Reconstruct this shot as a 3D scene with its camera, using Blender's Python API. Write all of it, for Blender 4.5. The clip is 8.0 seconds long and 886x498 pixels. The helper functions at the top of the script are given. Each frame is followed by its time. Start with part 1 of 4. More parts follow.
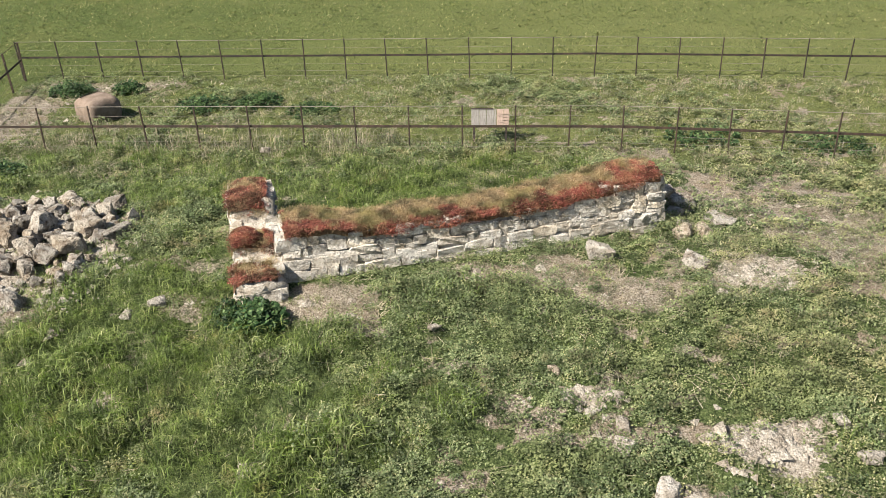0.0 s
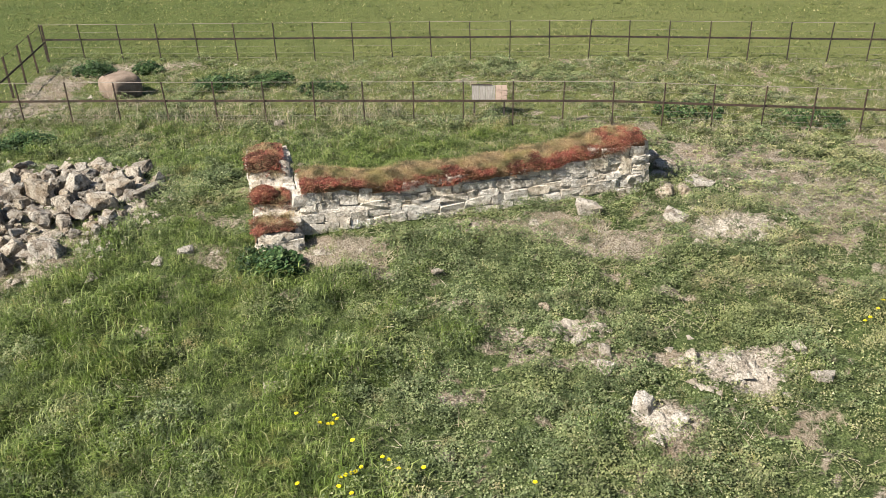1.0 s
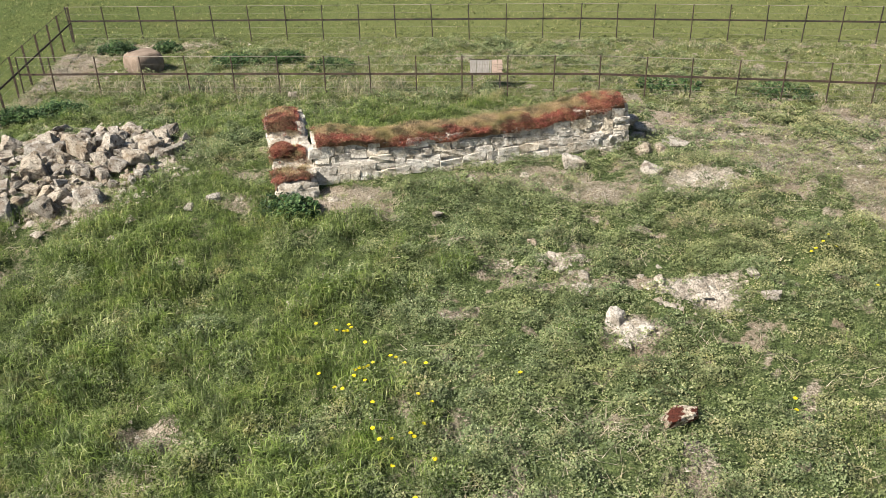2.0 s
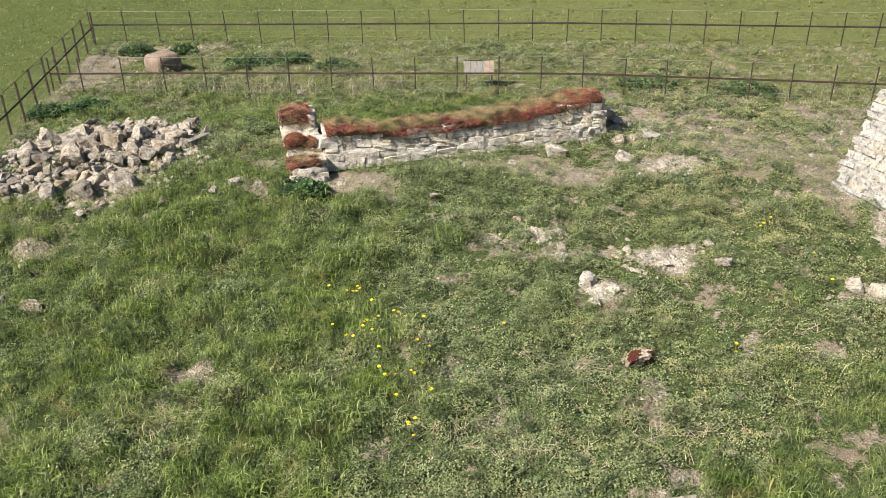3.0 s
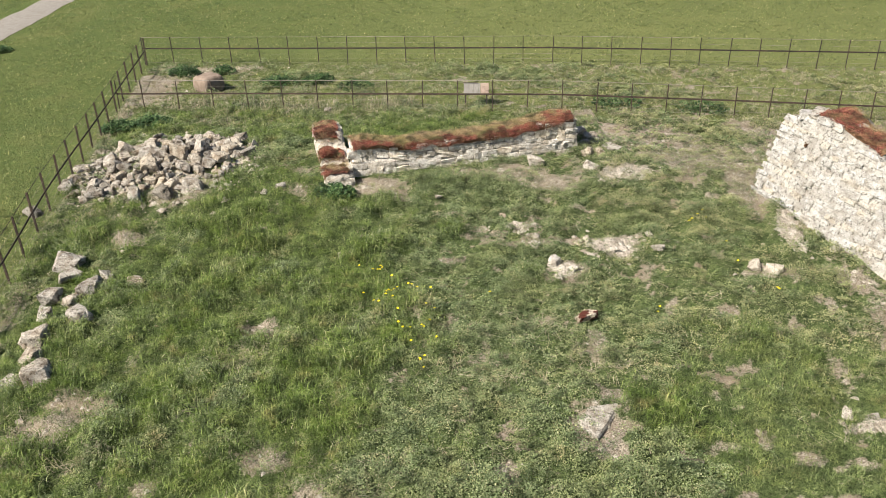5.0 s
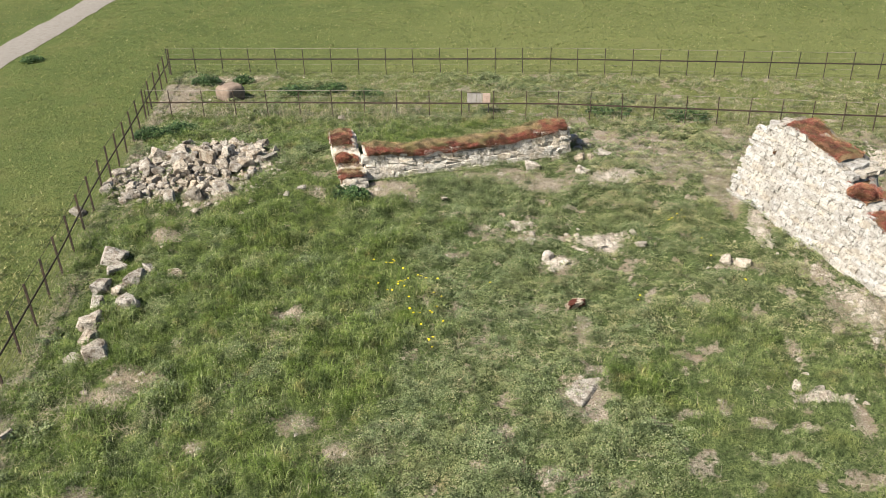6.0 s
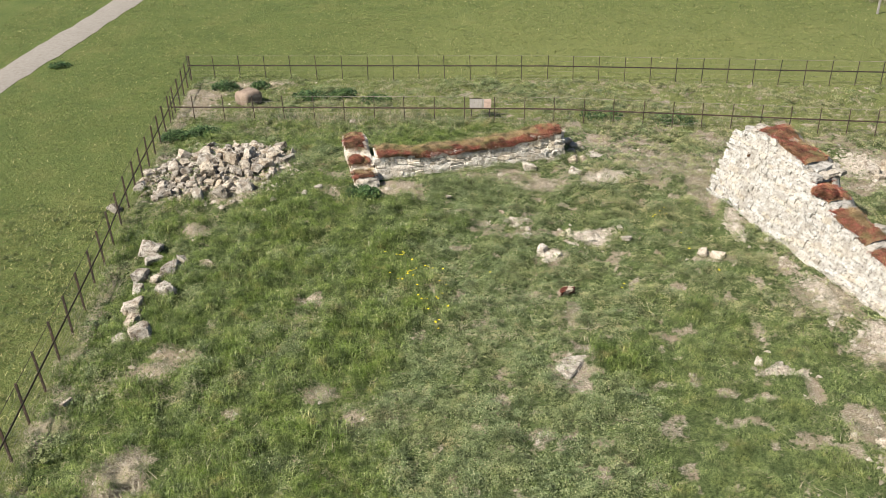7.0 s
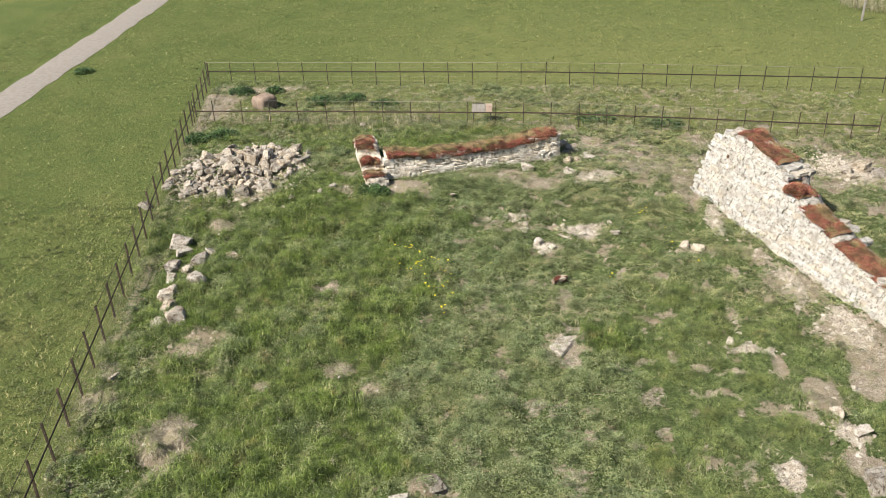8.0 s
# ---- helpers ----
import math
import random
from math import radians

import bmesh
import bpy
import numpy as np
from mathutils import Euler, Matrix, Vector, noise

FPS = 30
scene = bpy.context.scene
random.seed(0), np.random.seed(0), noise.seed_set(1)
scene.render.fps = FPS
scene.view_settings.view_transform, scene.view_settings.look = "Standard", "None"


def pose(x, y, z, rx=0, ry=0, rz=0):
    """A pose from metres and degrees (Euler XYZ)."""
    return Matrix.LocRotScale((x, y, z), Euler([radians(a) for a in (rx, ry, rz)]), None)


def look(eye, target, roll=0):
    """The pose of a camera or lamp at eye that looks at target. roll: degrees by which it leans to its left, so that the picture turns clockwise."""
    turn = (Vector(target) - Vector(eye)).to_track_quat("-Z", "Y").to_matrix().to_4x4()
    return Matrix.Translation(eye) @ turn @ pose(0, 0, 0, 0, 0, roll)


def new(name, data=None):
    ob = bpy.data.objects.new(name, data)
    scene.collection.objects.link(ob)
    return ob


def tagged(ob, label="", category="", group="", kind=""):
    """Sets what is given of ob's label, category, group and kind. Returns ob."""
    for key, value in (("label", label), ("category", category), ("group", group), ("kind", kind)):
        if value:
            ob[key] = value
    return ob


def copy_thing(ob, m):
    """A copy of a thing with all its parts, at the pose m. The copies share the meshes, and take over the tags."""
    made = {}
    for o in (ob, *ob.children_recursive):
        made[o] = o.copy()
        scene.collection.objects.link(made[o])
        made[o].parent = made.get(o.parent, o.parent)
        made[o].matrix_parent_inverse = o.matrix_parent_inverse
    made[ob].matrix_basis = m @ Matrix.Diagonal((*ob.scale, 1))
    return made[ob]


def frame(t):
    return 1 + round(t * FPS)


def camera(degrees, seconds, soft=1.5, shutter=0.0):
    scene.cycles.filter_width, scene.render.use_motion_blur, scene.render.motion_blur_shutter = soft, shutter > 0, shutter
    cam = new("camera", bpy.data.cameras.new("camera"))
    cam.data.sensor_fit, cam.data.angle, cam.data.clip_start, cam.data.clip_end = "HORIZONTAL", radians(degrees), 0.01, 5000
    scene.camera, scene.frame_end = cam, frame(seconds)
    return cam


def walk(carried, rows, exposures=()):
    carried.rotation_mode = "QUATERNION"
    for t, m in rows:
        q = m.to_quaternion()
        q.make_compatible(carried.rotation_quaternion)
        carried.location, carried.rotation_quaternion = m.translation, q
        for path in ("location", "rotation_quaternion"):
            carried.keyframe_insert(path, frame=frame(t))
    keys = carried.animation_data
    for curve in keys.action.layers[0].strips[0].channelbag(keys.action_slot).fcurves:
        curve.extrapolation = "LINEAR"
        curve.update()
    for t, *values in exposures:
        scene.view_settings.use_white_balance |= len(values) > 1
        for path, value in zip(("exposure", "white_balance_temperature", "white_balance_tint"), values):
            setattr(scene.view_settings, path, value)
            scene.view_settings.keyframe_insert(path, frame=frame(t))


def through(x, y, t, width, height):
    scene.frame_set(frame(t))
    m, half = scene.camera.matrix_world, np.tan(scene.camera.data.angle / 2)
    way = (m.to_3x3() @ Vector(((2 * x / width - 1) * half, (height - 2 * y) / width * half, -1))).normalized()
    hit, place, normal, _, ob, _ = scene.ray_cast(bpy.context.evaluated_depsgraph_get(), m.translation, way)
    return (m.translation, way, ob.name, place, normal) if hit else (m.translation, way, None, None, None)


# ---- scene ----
cam = camera(55.0, 8.0, soft=0.5)
PATH = [
    (0, (1.147, -16.454, 6.603), (0.972, -14.702, 5.654), -2.0),
    (0.5, (1.194, -17.011, 6.605), (1.018, -15.261, 5.654), -1.9),
    (1, (1.251, -17.853, 6.592), (1.073, -16.105, 5.638), -1.9),
    (1.5, (1.315, -18.672, 6.553), (1.135, -16.923, 5.599), -1.8),
    (1.7, (1.359, -19.1, 6.552), (1.179, -17.352, 5.596), -1.8),
    (2.8, (1.56, -21.162, 6.836), (1.389, -19.409, 5.887), -1.5),
    (3, (1.619, -21.566, 6.99), (1.446, -19.812, 6.044), -1.6),
    (3.5, (1.765, -22.568, 7.478), (1.587, -20.816, 6.53), -1.6),
    (4, (1.883, -23.631, 7.993), (1.704, -21.879, 7.044), -1.6),
    (4.5, (1.979, -24.551, 8.428), (1.797, -22.8, 7.478), -1.7),
    (5.8, (2.179, -27.143, 9.719), (1.991, -25.395, 8.767), -1.8),
    (6, (2.209, -27.523, 9.886), (2.018, -25.774, 8.936), -1.8),
    (6.5, (2.278, -28.524, 10.344), (2.085, -26.775, 9.393), -1.8),
    (7, (2.354, -29.517, 10.825), (2.158, -27.77, 9.871), -1.8),
    (7.5, (2.424, -30.489, 11.282), (2.226, -28.743, 10.327), -1.8),
    (8, (2.506, -31.514, 11.692), (2.304, -29.768, 10.738), -1.9),
]
walk(cam, [(t, look(eye, target, roll)) for t, eye, target, roll in PATH])

# ---- light ----
SUN_FROM = Vector((-0.78, -0.63, 0.0)).normalized()
SUN_ELEV = radians(46)
world = bpy.data.worlds.new("sky")
scene.world = world
world.use_nodes = True
wn = world.node_tree.nodes
sky = wn.new("ShaderNodeTexSky")
sky.sky_type = "NISHITA"
sky.sun_disc = False
sky.sun_elevation = SUN_ELEV
sky.sun_rotation = math.atan2(SUN_FROM.x, SUN_FROM.y)
world.node_tree.links.new(sky.outputs[0], wn["Background"].inputs[0])
wn["Background"].inputs[1].default_value = 0.05
sun = new("sun", bpy.data.lights.new("sun", "SUN"))
sun.data.energy = 5.0
sun.data.angle = radians(0.53)
sun.data.color = (1.0, 0.94, 0.85)
sun_dir = Vector((SUN_FROM.x * math.cos(SUN_ELEV), SUN_FROM.y * math.cos(SUN_ELEV), math.sin(SUN_ELEV)))
sun.matrix_world = look(sun_dir * 50, (0, 0, 0))
scene.view_settings.exposure = 1.25


# ---- materials ----
def nodes_of(name):
    m = bpy.data.materials.new(name)
    m.use_nodes = True
    return m, m.node_tree.nodes, m.node_tree.links


def ramp(n, l, fac, stops):
    r = n.new("ShaderNodeValToRGB")
    el = r.color_ramp.elements
    while len(el) < len(stops):
        el.new(0.5)
    for e, (p, c) in zip(el, stops):
        e.position, e.color = p, (*c, 1)
    l.new(fac, r.inputs[0])
    return r.outputs[0]


def noise_tex(n, l, vec, scale, detail=4.0, rough=0.6):
    t = n.new("ShaderNodeTexNoise")
    t.inputs["Scale"].default_value, t.inputs["Detail"].default_value, t.inputs["Roughness"].default_value = scale, detail, rough
    if vec is not None:
        l.new(vec, t.inputs["Vector"])
    return t.outputs["Fac"]


def mix(n, l, fac, a, b, mode="MIX"):
    m = n.new("ShaderNodeMix")
    m.data_type, m.blend_type = "RGBA", mode
    for s, v in ((m.inputs[0], fac), (m.inputs[6], a), (m.inputs[7], b)):
        if isinstance(v, (int, float)):
            s.default_value = v
        elif isinstance(v, tuple):
            s.default_value = (*v, 1)
        else:
            l.new(v, s)
    return m.outputs[2]


def bump(n, l, height, strength, dist):
    b = n.new("ShaderNodeBump")
    b.inputs["Strength"].default_value, b.inputs["Distance"].default_value = strength, dist
    l.new(height, b.inputs["Height"])
    return b.outputs[0]


def where(n):
    return n.new("ShaderNodeNewGeometry").outputs["Position"]


def stone_mat(name, dark, light, stain, pit=0.5, tint=0.35, dark_spots=0.0, lichen=None):
    """Weathered limestone: grain, stains, pits, dark spots, a shade of its own for each stone."""
    m, n, l = nodes_of(name)
    p = n["Principled BSDF"]
    pos = where(n)
    rnd = n.new("ShaderNodeObjectInfo").outputs["Random"]
    big = noise_tex(n, l, pos, 5.0, 5, 0.65)
    fine = noise_tex(n, l, pos, 42.0, 6, 0.7)
    base = ramp(n, l, fine, [(0.3, dark), (0.62, light)])
    st = ramp(n, l, big, [(0.46, (0, 0, 0)), (0.6, (1, 1, 1))])
    c = mix(n, l, st, base, mix(n, l, 0.65, base, stain))
    if dark_spots:
        # darker spots where the noise is low, in the colour only
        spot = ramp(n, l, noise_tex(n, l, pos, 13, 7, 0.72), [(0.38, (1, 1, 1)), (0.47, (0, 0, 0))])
        c = mix(n, l, mix(n, l, dark_spots, (0, 0, 0), spot), c, tuple(v * 0.38 for v in stain))
    if lichen:
        crust = ramp(n, l, noise_tex(n, l, pos, 5.5, 6, 0.68), [(0.49, (0, 0, 0)), (0.53, (1, 1, 1))])
        c = mix(n, l, crust, c, lichen)
    own = ramp(n, l, rnd, [(0.0, tuple(v * (1 - tint) for v in (1, 0.98, 0.94))), (0.5, (1, 1, 1)), (1.0, (1.0, 0.93, 0.82))])
    c = mix(n, l, 1.0, c, own, "MULTIPLY")
    l.new(c, p.inputs["Base Color"])
    p.inputs["Roughness"].default_value = 0.92
    p.inputs["Specular IOR Level"].default_value = 0.2
    v = n.new("ShaderNodeTexVoronoi")
    v.inputs["Scale"].default_value = 31
    l.new(pos, v.inputs["Vector"])
    hgt = n.new("ShaderNodeMath")
    hgt.operation = "ADD"
    soften = n.new("ShaderNodeMath")
    soften.operation = "MULTIPLY"
    soften.inputs[1].default_value = 0.3
    l.new(v.outputs["Distance"], soften.inputs[0])
    l.new(soften.outputs[0], hgt.inputs[0])
    l.new(noise_tex(n, l, pos, 16, 8, 0.75), hgt.inputs[1])
    l.new(bump(n, l, hgt.outputs[0], pit, 0.05), p.inputs["Normal"])
    return m


def leaf_mat(name, stops, patch, patch_scale=0.8, through=0.3, patch_range=(0.45, 0.65), dry=None):
    """Leaves and blades: each one its own shade, with drifts of another hue and painted shade between clumps."""
    m, n, l = nodes_of(name)
    p = n["Principled BSDF"]
    geo = n.new("ShaderNodeNewGeometry")
    c = ramp(n, l, geo.outputs["Random Per Island"], stops)
    drift = ramp(n, l, noise_tex(n, l, geo.outputs["Position"], patch_scale, 5, 0.65), [(patch_range[0], (0, 0, 0)), (patch_range[1], (1, 1, 1))])
    c = mix(n, l, drift, c, mix(n, l, 0.7, c, patch))
    if dry:
        spots = ramp(n, l, noise_tex(n, l, geo.outputs["Position"], 1.7, 6, 0.7), [(0.56, (0, 0, 0)), (0.68, (1, 1, 1))])
        c = mix(n, l, spots, c, mix(n, l, 0.65, c, dry))
    # clump tones; the dark end paints the shade in gaps between plants
    own = ramp(n, l, noise_tex(n, l, geo.outputs["Position"], 3.6, 3, 0.55), [(0.38, (0.42, 0.46, 0.4)), (0.5, (1, 1, 1)), (0.62, (1.34, 1.3, 1.27))])
    c = mix(n, l, 1.0, c, own, "MULTIPLY")
    l.new(c, p.inputs["Base Color"])
    p.inputs["Roughness"].default_value = 0.6
    p.inputs["Specular IOR Level"].default_value = 0.3
    t = n.new("ShaderNodeBsdfTranslucent")
    l.new(c, t.inputs["Color"])
    ms = n.new("ShaderNodeMixShader")
    ms.inputs[0].default_value = through
    l.new(p.outputs[0], ms.inputs[1])
    l.new(t.outputs[0], ms.inputs[2])
    l.new(ms.outputs[0], n["Material Output"].inputs[0])
    return m


def iron_mat(name, a, b):
    m, n, l = nodes_of(name)
    p = n["Principled BSDF"]
    pos = where(n)
    f = noise_tex(n, l, pos, 6, 6, 0.7)
    l.new(ramp(n, l, f, [(0.4, a), (0.62, b)]), p.inputs["Base Color"])
    p.inputs["Roughness"].default_value = 0.8
    p.inputs["Metallic"].default_value = 0.2
    l.new(bump(n, l, noise_tex(n, l, pos, 60, 4), 0.3, 0.004), p.inputs["Normal"])
    return m


def ground_mat():
    """Soil, thatch and turf; the mesh attributes say how bare, dry and stony each spot is."""
    m, n, l = nodes_of("ground")
    p = n["Principled BSDF"]
    pos = where(n)
    at = n.new("ShaderNodeAttribute")
    at.attribute_name = "cover"
    sep = n.new("ShaderNodeSeparateColor")
    l.new(at.outputs["Color"], sep.inputs[0])
    bare, turf, stony = sep.outputs[0], sep.outputs[1], sep.outputs[2]
    n1, n2, n3 = noise_tex(n, l, pos, 0.45, 6, 0.62), noise_tex(n, l, pos, 11, 5, 0.7), noise_tex(n, l, pos, 38, 5, 0.7)
    field = ramp(n, l, n1, [(0.3, (0.044, 0.072, 0.015)), (0.52, (0.07, 0.096, 0.022)), (0.72, (0.11, 0.117, 0.036))])
    field = mix(n, l, ramp(n, l, n2, [(0.49, (0, 0, 0)), (0.66, (0.6, 0.6, 0.6))]), field, (0.15, 0.15, 0.055))
    field = mix(n, l, ramp(n, l, n2, [(0.34, (0.6, 0.6, 0.6)), (0.48, (0, 0, 0))]), field, (0.045, 0.068, 0.018))
    field = mix(n, l, ramp(n, l, n3, [(0.52, (0, 0, 0)), (0.64, (0.8, 0.8, 0.8))]), field, (0.21, 0.20, 0.085))
    field = mix(n, l, ramp(n, l, n3, [(0.36, (0.8, 0.8, 0.8)), (0.47, (0, 0, 0))]), field, (0.035, 0.055, 0.014))
    east = n.new("ShaderNodeMath")
    east.operation = "MULTIPLY"
    east.inputs[1].default_value = 0.5
    l.new(at.outputs["Alpha"], east.inputs[0])
    field = mix(n, l, east.outputs[0], field, (0.165, 0.17, 0.06))
    thatch = ramp(n, l, n3, [(0.38, (0.028, 0.04, 0.013)), (0.5, (0.07, 0.096, 0.032)), (0.62, (0.125, 0.148, 0.06))])
    thatch = mix(n, l, 1.0, thatch, ramp(n, l, n2, [(0.38, (0.45, 0.5, 0.42)), (0.5, (1, 1, 1)), (0.62, (1.35, 1.3, 1.25))]), "MULTIPLY")
    soil = ramp(n, l, n3, [(0.38, (0.10, 0.08, 0.055)), (0.5, (0.27, 0.225, 0.172)), (0.62, (0.47, 0.41, 0.335))])
    soil = mix(n, l, ramp(n, l, noise_tex(n, l, pos, 1.6, 5), [(0.45, (0, 0, 0)), (0.7, (1, 1, 1))]), soil, (0.21, 0.16, 0.112))
    rubble = ramp(n, l, n3, [(0.36, (0.17, 0.135, 0.10)), (0.5, (0.36, 0.31, 0.25)), (0.64, (0.54, 0.49, 0.42))])
    def ragged(v):
        a = n.new("ShaderNodeMath")
        a.operation = "MULTIPLY_ADD"
        a.inputs[1].default_value, a.inputs[2].default_value = 1.7, -0.85
        l.new(n2, a.inputs[0])
        b = n.new("ShaderNodeMath")
        b.operation = "ADD"
        l.new(a.outputs[0], b.inputs[0])
        l.new(v, b.inputs[1])
        return ramp(n, l, b.outputs[0], [(0.32, (0, 0, 0)), (0.6, (1, 1, 1))])
    c = mix(n, l, turf, thatch, field)
    c = mix(n, l, ragged(bare), c, soil)
    c = mix(n, l, ragged(stony), c, rubble)
    l.new(c, p.inputs["Base Color"])
    p.inputs["Roughness"].default_value = 0.95
    p.inputs["Specular IOR Level"].default_value = 0.15
    h = n.new("ShaderNodeMath")
    h.operation = "ADD"
    l.new(n2, h.inputs[0])
    l.new(n3, h.inputs[1])
    l.new(bump(n, l, h.outputs[0], 0.9, 0.06), p.inputs["Normal"])
    return m


GROUND = ground_mat()
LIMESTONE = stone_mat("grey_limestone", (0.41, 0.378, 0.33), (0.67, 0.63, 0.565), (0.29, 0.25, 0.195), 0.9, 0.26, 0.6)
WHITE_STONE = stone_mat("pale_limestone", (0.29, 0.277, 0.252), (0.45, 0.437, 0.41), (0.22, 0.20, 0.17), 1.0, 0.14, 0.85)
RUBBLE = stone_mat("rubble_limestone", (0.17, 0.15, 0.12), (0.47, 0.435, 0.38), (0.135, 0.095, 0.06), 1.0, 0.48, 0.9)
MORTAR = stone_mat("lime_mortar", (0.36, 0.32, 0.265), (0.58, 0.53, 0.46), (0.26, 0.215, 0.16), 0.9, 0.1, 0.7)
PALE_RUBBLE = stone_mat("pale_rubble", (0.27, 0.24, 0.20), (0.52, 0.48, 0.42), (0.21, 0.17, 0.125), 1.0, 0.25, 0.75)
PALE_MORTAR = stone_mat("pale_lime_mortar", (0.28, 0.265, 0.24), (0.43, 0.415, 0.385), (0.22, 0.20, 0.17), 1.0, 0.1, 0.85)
SOIL_CAP = stone_mat("turfy_soil", (0.08, 0.055, 0.03), (0.20, 0.14, 0.08), (0.12, 0.05, 0.03), 0.9)
CLAY = stone_mat("pinkish_sandstone", (0.15, 0.113, 0.088), (0.235, 0.182, 0.145), (0.13, 0.098, 0.072), 0.4, 0.05)
GRAVEL = stone_mat("gravel_track", (0.125, 0.114, 0.10), (0.235, 0.218, 0.196), (0.15, 0.132, 0.112), 0.5)
IRON_DARK = iron_mat("dark_iron", (0.018, 0.016, 0.013), (0.055, 0.036, 0.024))
IRON_RUST = iron_mat("rusty_iron", (0.028, 0.02, 0.014), (0.07, 0.043, 0.028))
WIRE = iron_mat("dull_wire", (0.16, 0.14, 0.11), (0.26, 0.23, 0.19))
# dark drift: mossy green grass, plus shade of deep tuft gaps put into the colour
GRASS = leaf_mat("grass_blades", [(0.0, (0.058, 0.088, 0.016)), (0.4, (0.125, 0.176, 0.038)), (0.85, (0.195, 0.244, 0.07)), (1.0, (0.33, 0.34, 0.175))], (0.056, 0.096, 0.006), 1.3, patch_range=(0.41, 0.58), dry=(0.245, 0.20, 0.08))
PALE_GRASS = leaf_mat("light_grass_blades", [(0.0, (0.082, 0.122, 0.034)), (0.4, (0.155, 0.205, 0.064)), (0.85, (0.232, 0.275, 0.105)), (1.0, (0.36, 0.365, 0.20))], (0.155, 0.175, 0.045), 0.9, dry=(0.27, 0.215, 0.10))
HERB = leaf_mat("herb_leaves", [(0.0, (0.092, 0.126, 0.053)), (0.45, (0.144, 0.183, 0.08)), (0.85, (0.207, 0.242, 0.118)), (1.0, (0.29, 0.305, 0.17))], (0.17, 0.188, 0.072), dry=(0.245, 0.195, 0.105))
PALE_HERB = leaf_mat("yellowish_herb_leaves", [(0.0, (0.15, 0.163, 0.068)), (0.45, (0.22, 0.229, 0.10)), (0.85, (0.29, 0.29, 0.147)), (1.0, (0.37, 0.355, 0.22))], (0.165, 0.195, 0.084), dry=(0.285, 0.22, 0.13))
FIELD_BLADE = leaf_mat("grazed_grass", [(0.0, (0.05, 0.078, 0.018)), (0.5, (0.10, 0.13, 0.035)), (0.85, (0.2, 0.2, 0.075)), (1.0, (0.38, 0.35, 0.18))], (0.13, 0.14, 0.042))
STRAW = leaf_mat("dry_straw", [(0.0, (0.17, 0.145, 0.095)), (0.6, (0.30, 0.26, 0.185)), (1.0, (0.43, 0.385, 0.295))], (0.21, 0.19, 0.11), 2.0, 0.15)
SEDUM = leaf_mat("red_stonecrop", [(0.0, (0.09, 0.024, 0.02)), (0.5, (0.21, 0.058, 0.043)), (0.9, (0.32, 0.12, 0.08)), (1.0, (0.40, 0.30, 0.18))], (0.24, 0.145, 0.075), 3.0, 0.2, (0.46, 0.64))
NETTLE = leaf_mat("nettle_leaves", [(0.0, (0.018, 0.045, 0.014)), (0.6, (0.05, 0.10, 0.032)), (1.0, (0.13, 0.19, 0.075))], (0.06, 0.10, 0.03))
CAP_GRASS = leaf_mat("thin_dry_grass", [(0.0, (0.14, 0.085, 0.045)), (0.5, (0.28, 0.20, 0.105)), (1.0, (0.46, 0.36, 0.22))], (0.20, 0.18, 0.065), 2.6, 0.25, (0.42, 0.6))


# ---- numbers over the plan ----
def smooth(a, b, v):
    t = np.clip((v - a) / (b - a), 0, 1)
    return t * t * (3 - 2 * t)


def lattice(i, j, seed):
    h = (i * 374761393 + j * 668265263 + seed * 974634777) & 0xFFFFFFFF
    h = ((h ^ (h >> 13)) * 1274126177) & 0xFFFFFFFF
    return ((h ^ (h >> 16)) & 0xFFFF) / 65535.0


def vnoise(x, y, seed=0):
    x, y = np.asarray(x, float), np.asarray(y, float)
    i, j = np.floor(x).astype(np.int64), np.floor(y).astype(np.int64)
    fx, fy = x - i, y - j
    fx, fy = fx * fx * (3 - 2 * fx), fy * fy * (3 - 2 * fy)
    a, b, c, d = lattice(i, j, seed), lattice(i + 1, j, seed), lattice(i, j + 1, seed), lattice(i + 1, j + 1, seed)
    return (a * (1 - fx) + b * fx) * (1 - fy) + (c * (1 - fx) + d * fx) * fy


def fbm(x, y, scale, seed=0, octaves=4):
    out, amp, total = 0.0, 1.0, 0.0
    for k in range(octaves):
        out = out + amp * vnoise(np.asarray(x) * scale * 2 ** k + 17.3 * k, np.asarray(y) * scale * 2 ** k - 9.1 * k, seed + k)
        total += amp
        amp *= 0.55
    return out / total


def tussocks(x, y, cell, seed):
    """Rounded hummocks of uneven size."""
    x, y = np.asarray(x, float) / cell, np.asarray(y, float) / cell
    i, j = np.floor(x).astype(np.int64), np.floor(y).astype(np.int64)
    out = np.zeros_like(x)
    for a in (-1, 0, 1):
        for b in (-1, 0, 1):
            ii, jj = i + a, j + b
            px, py = ii + 0.5 + 0.8 * (lattice(ii, jj, seed) - 0.5), jj + 0.5 + 0.8 * (lattice(ii, jj, seed + 1) - 0.5)
            r = 0.45 + 0.35 * lattice(ii, jj, seed + 2)
            d = ((x - px) ** 2 + (y - py) ** 2) / (r * r)
            out = np.maximum(out, np.clip(1 - d, 0, 1) ** 0.65 * (0.25 + 0.75 * lattice(ii, jj, seed + 3)))
    return out


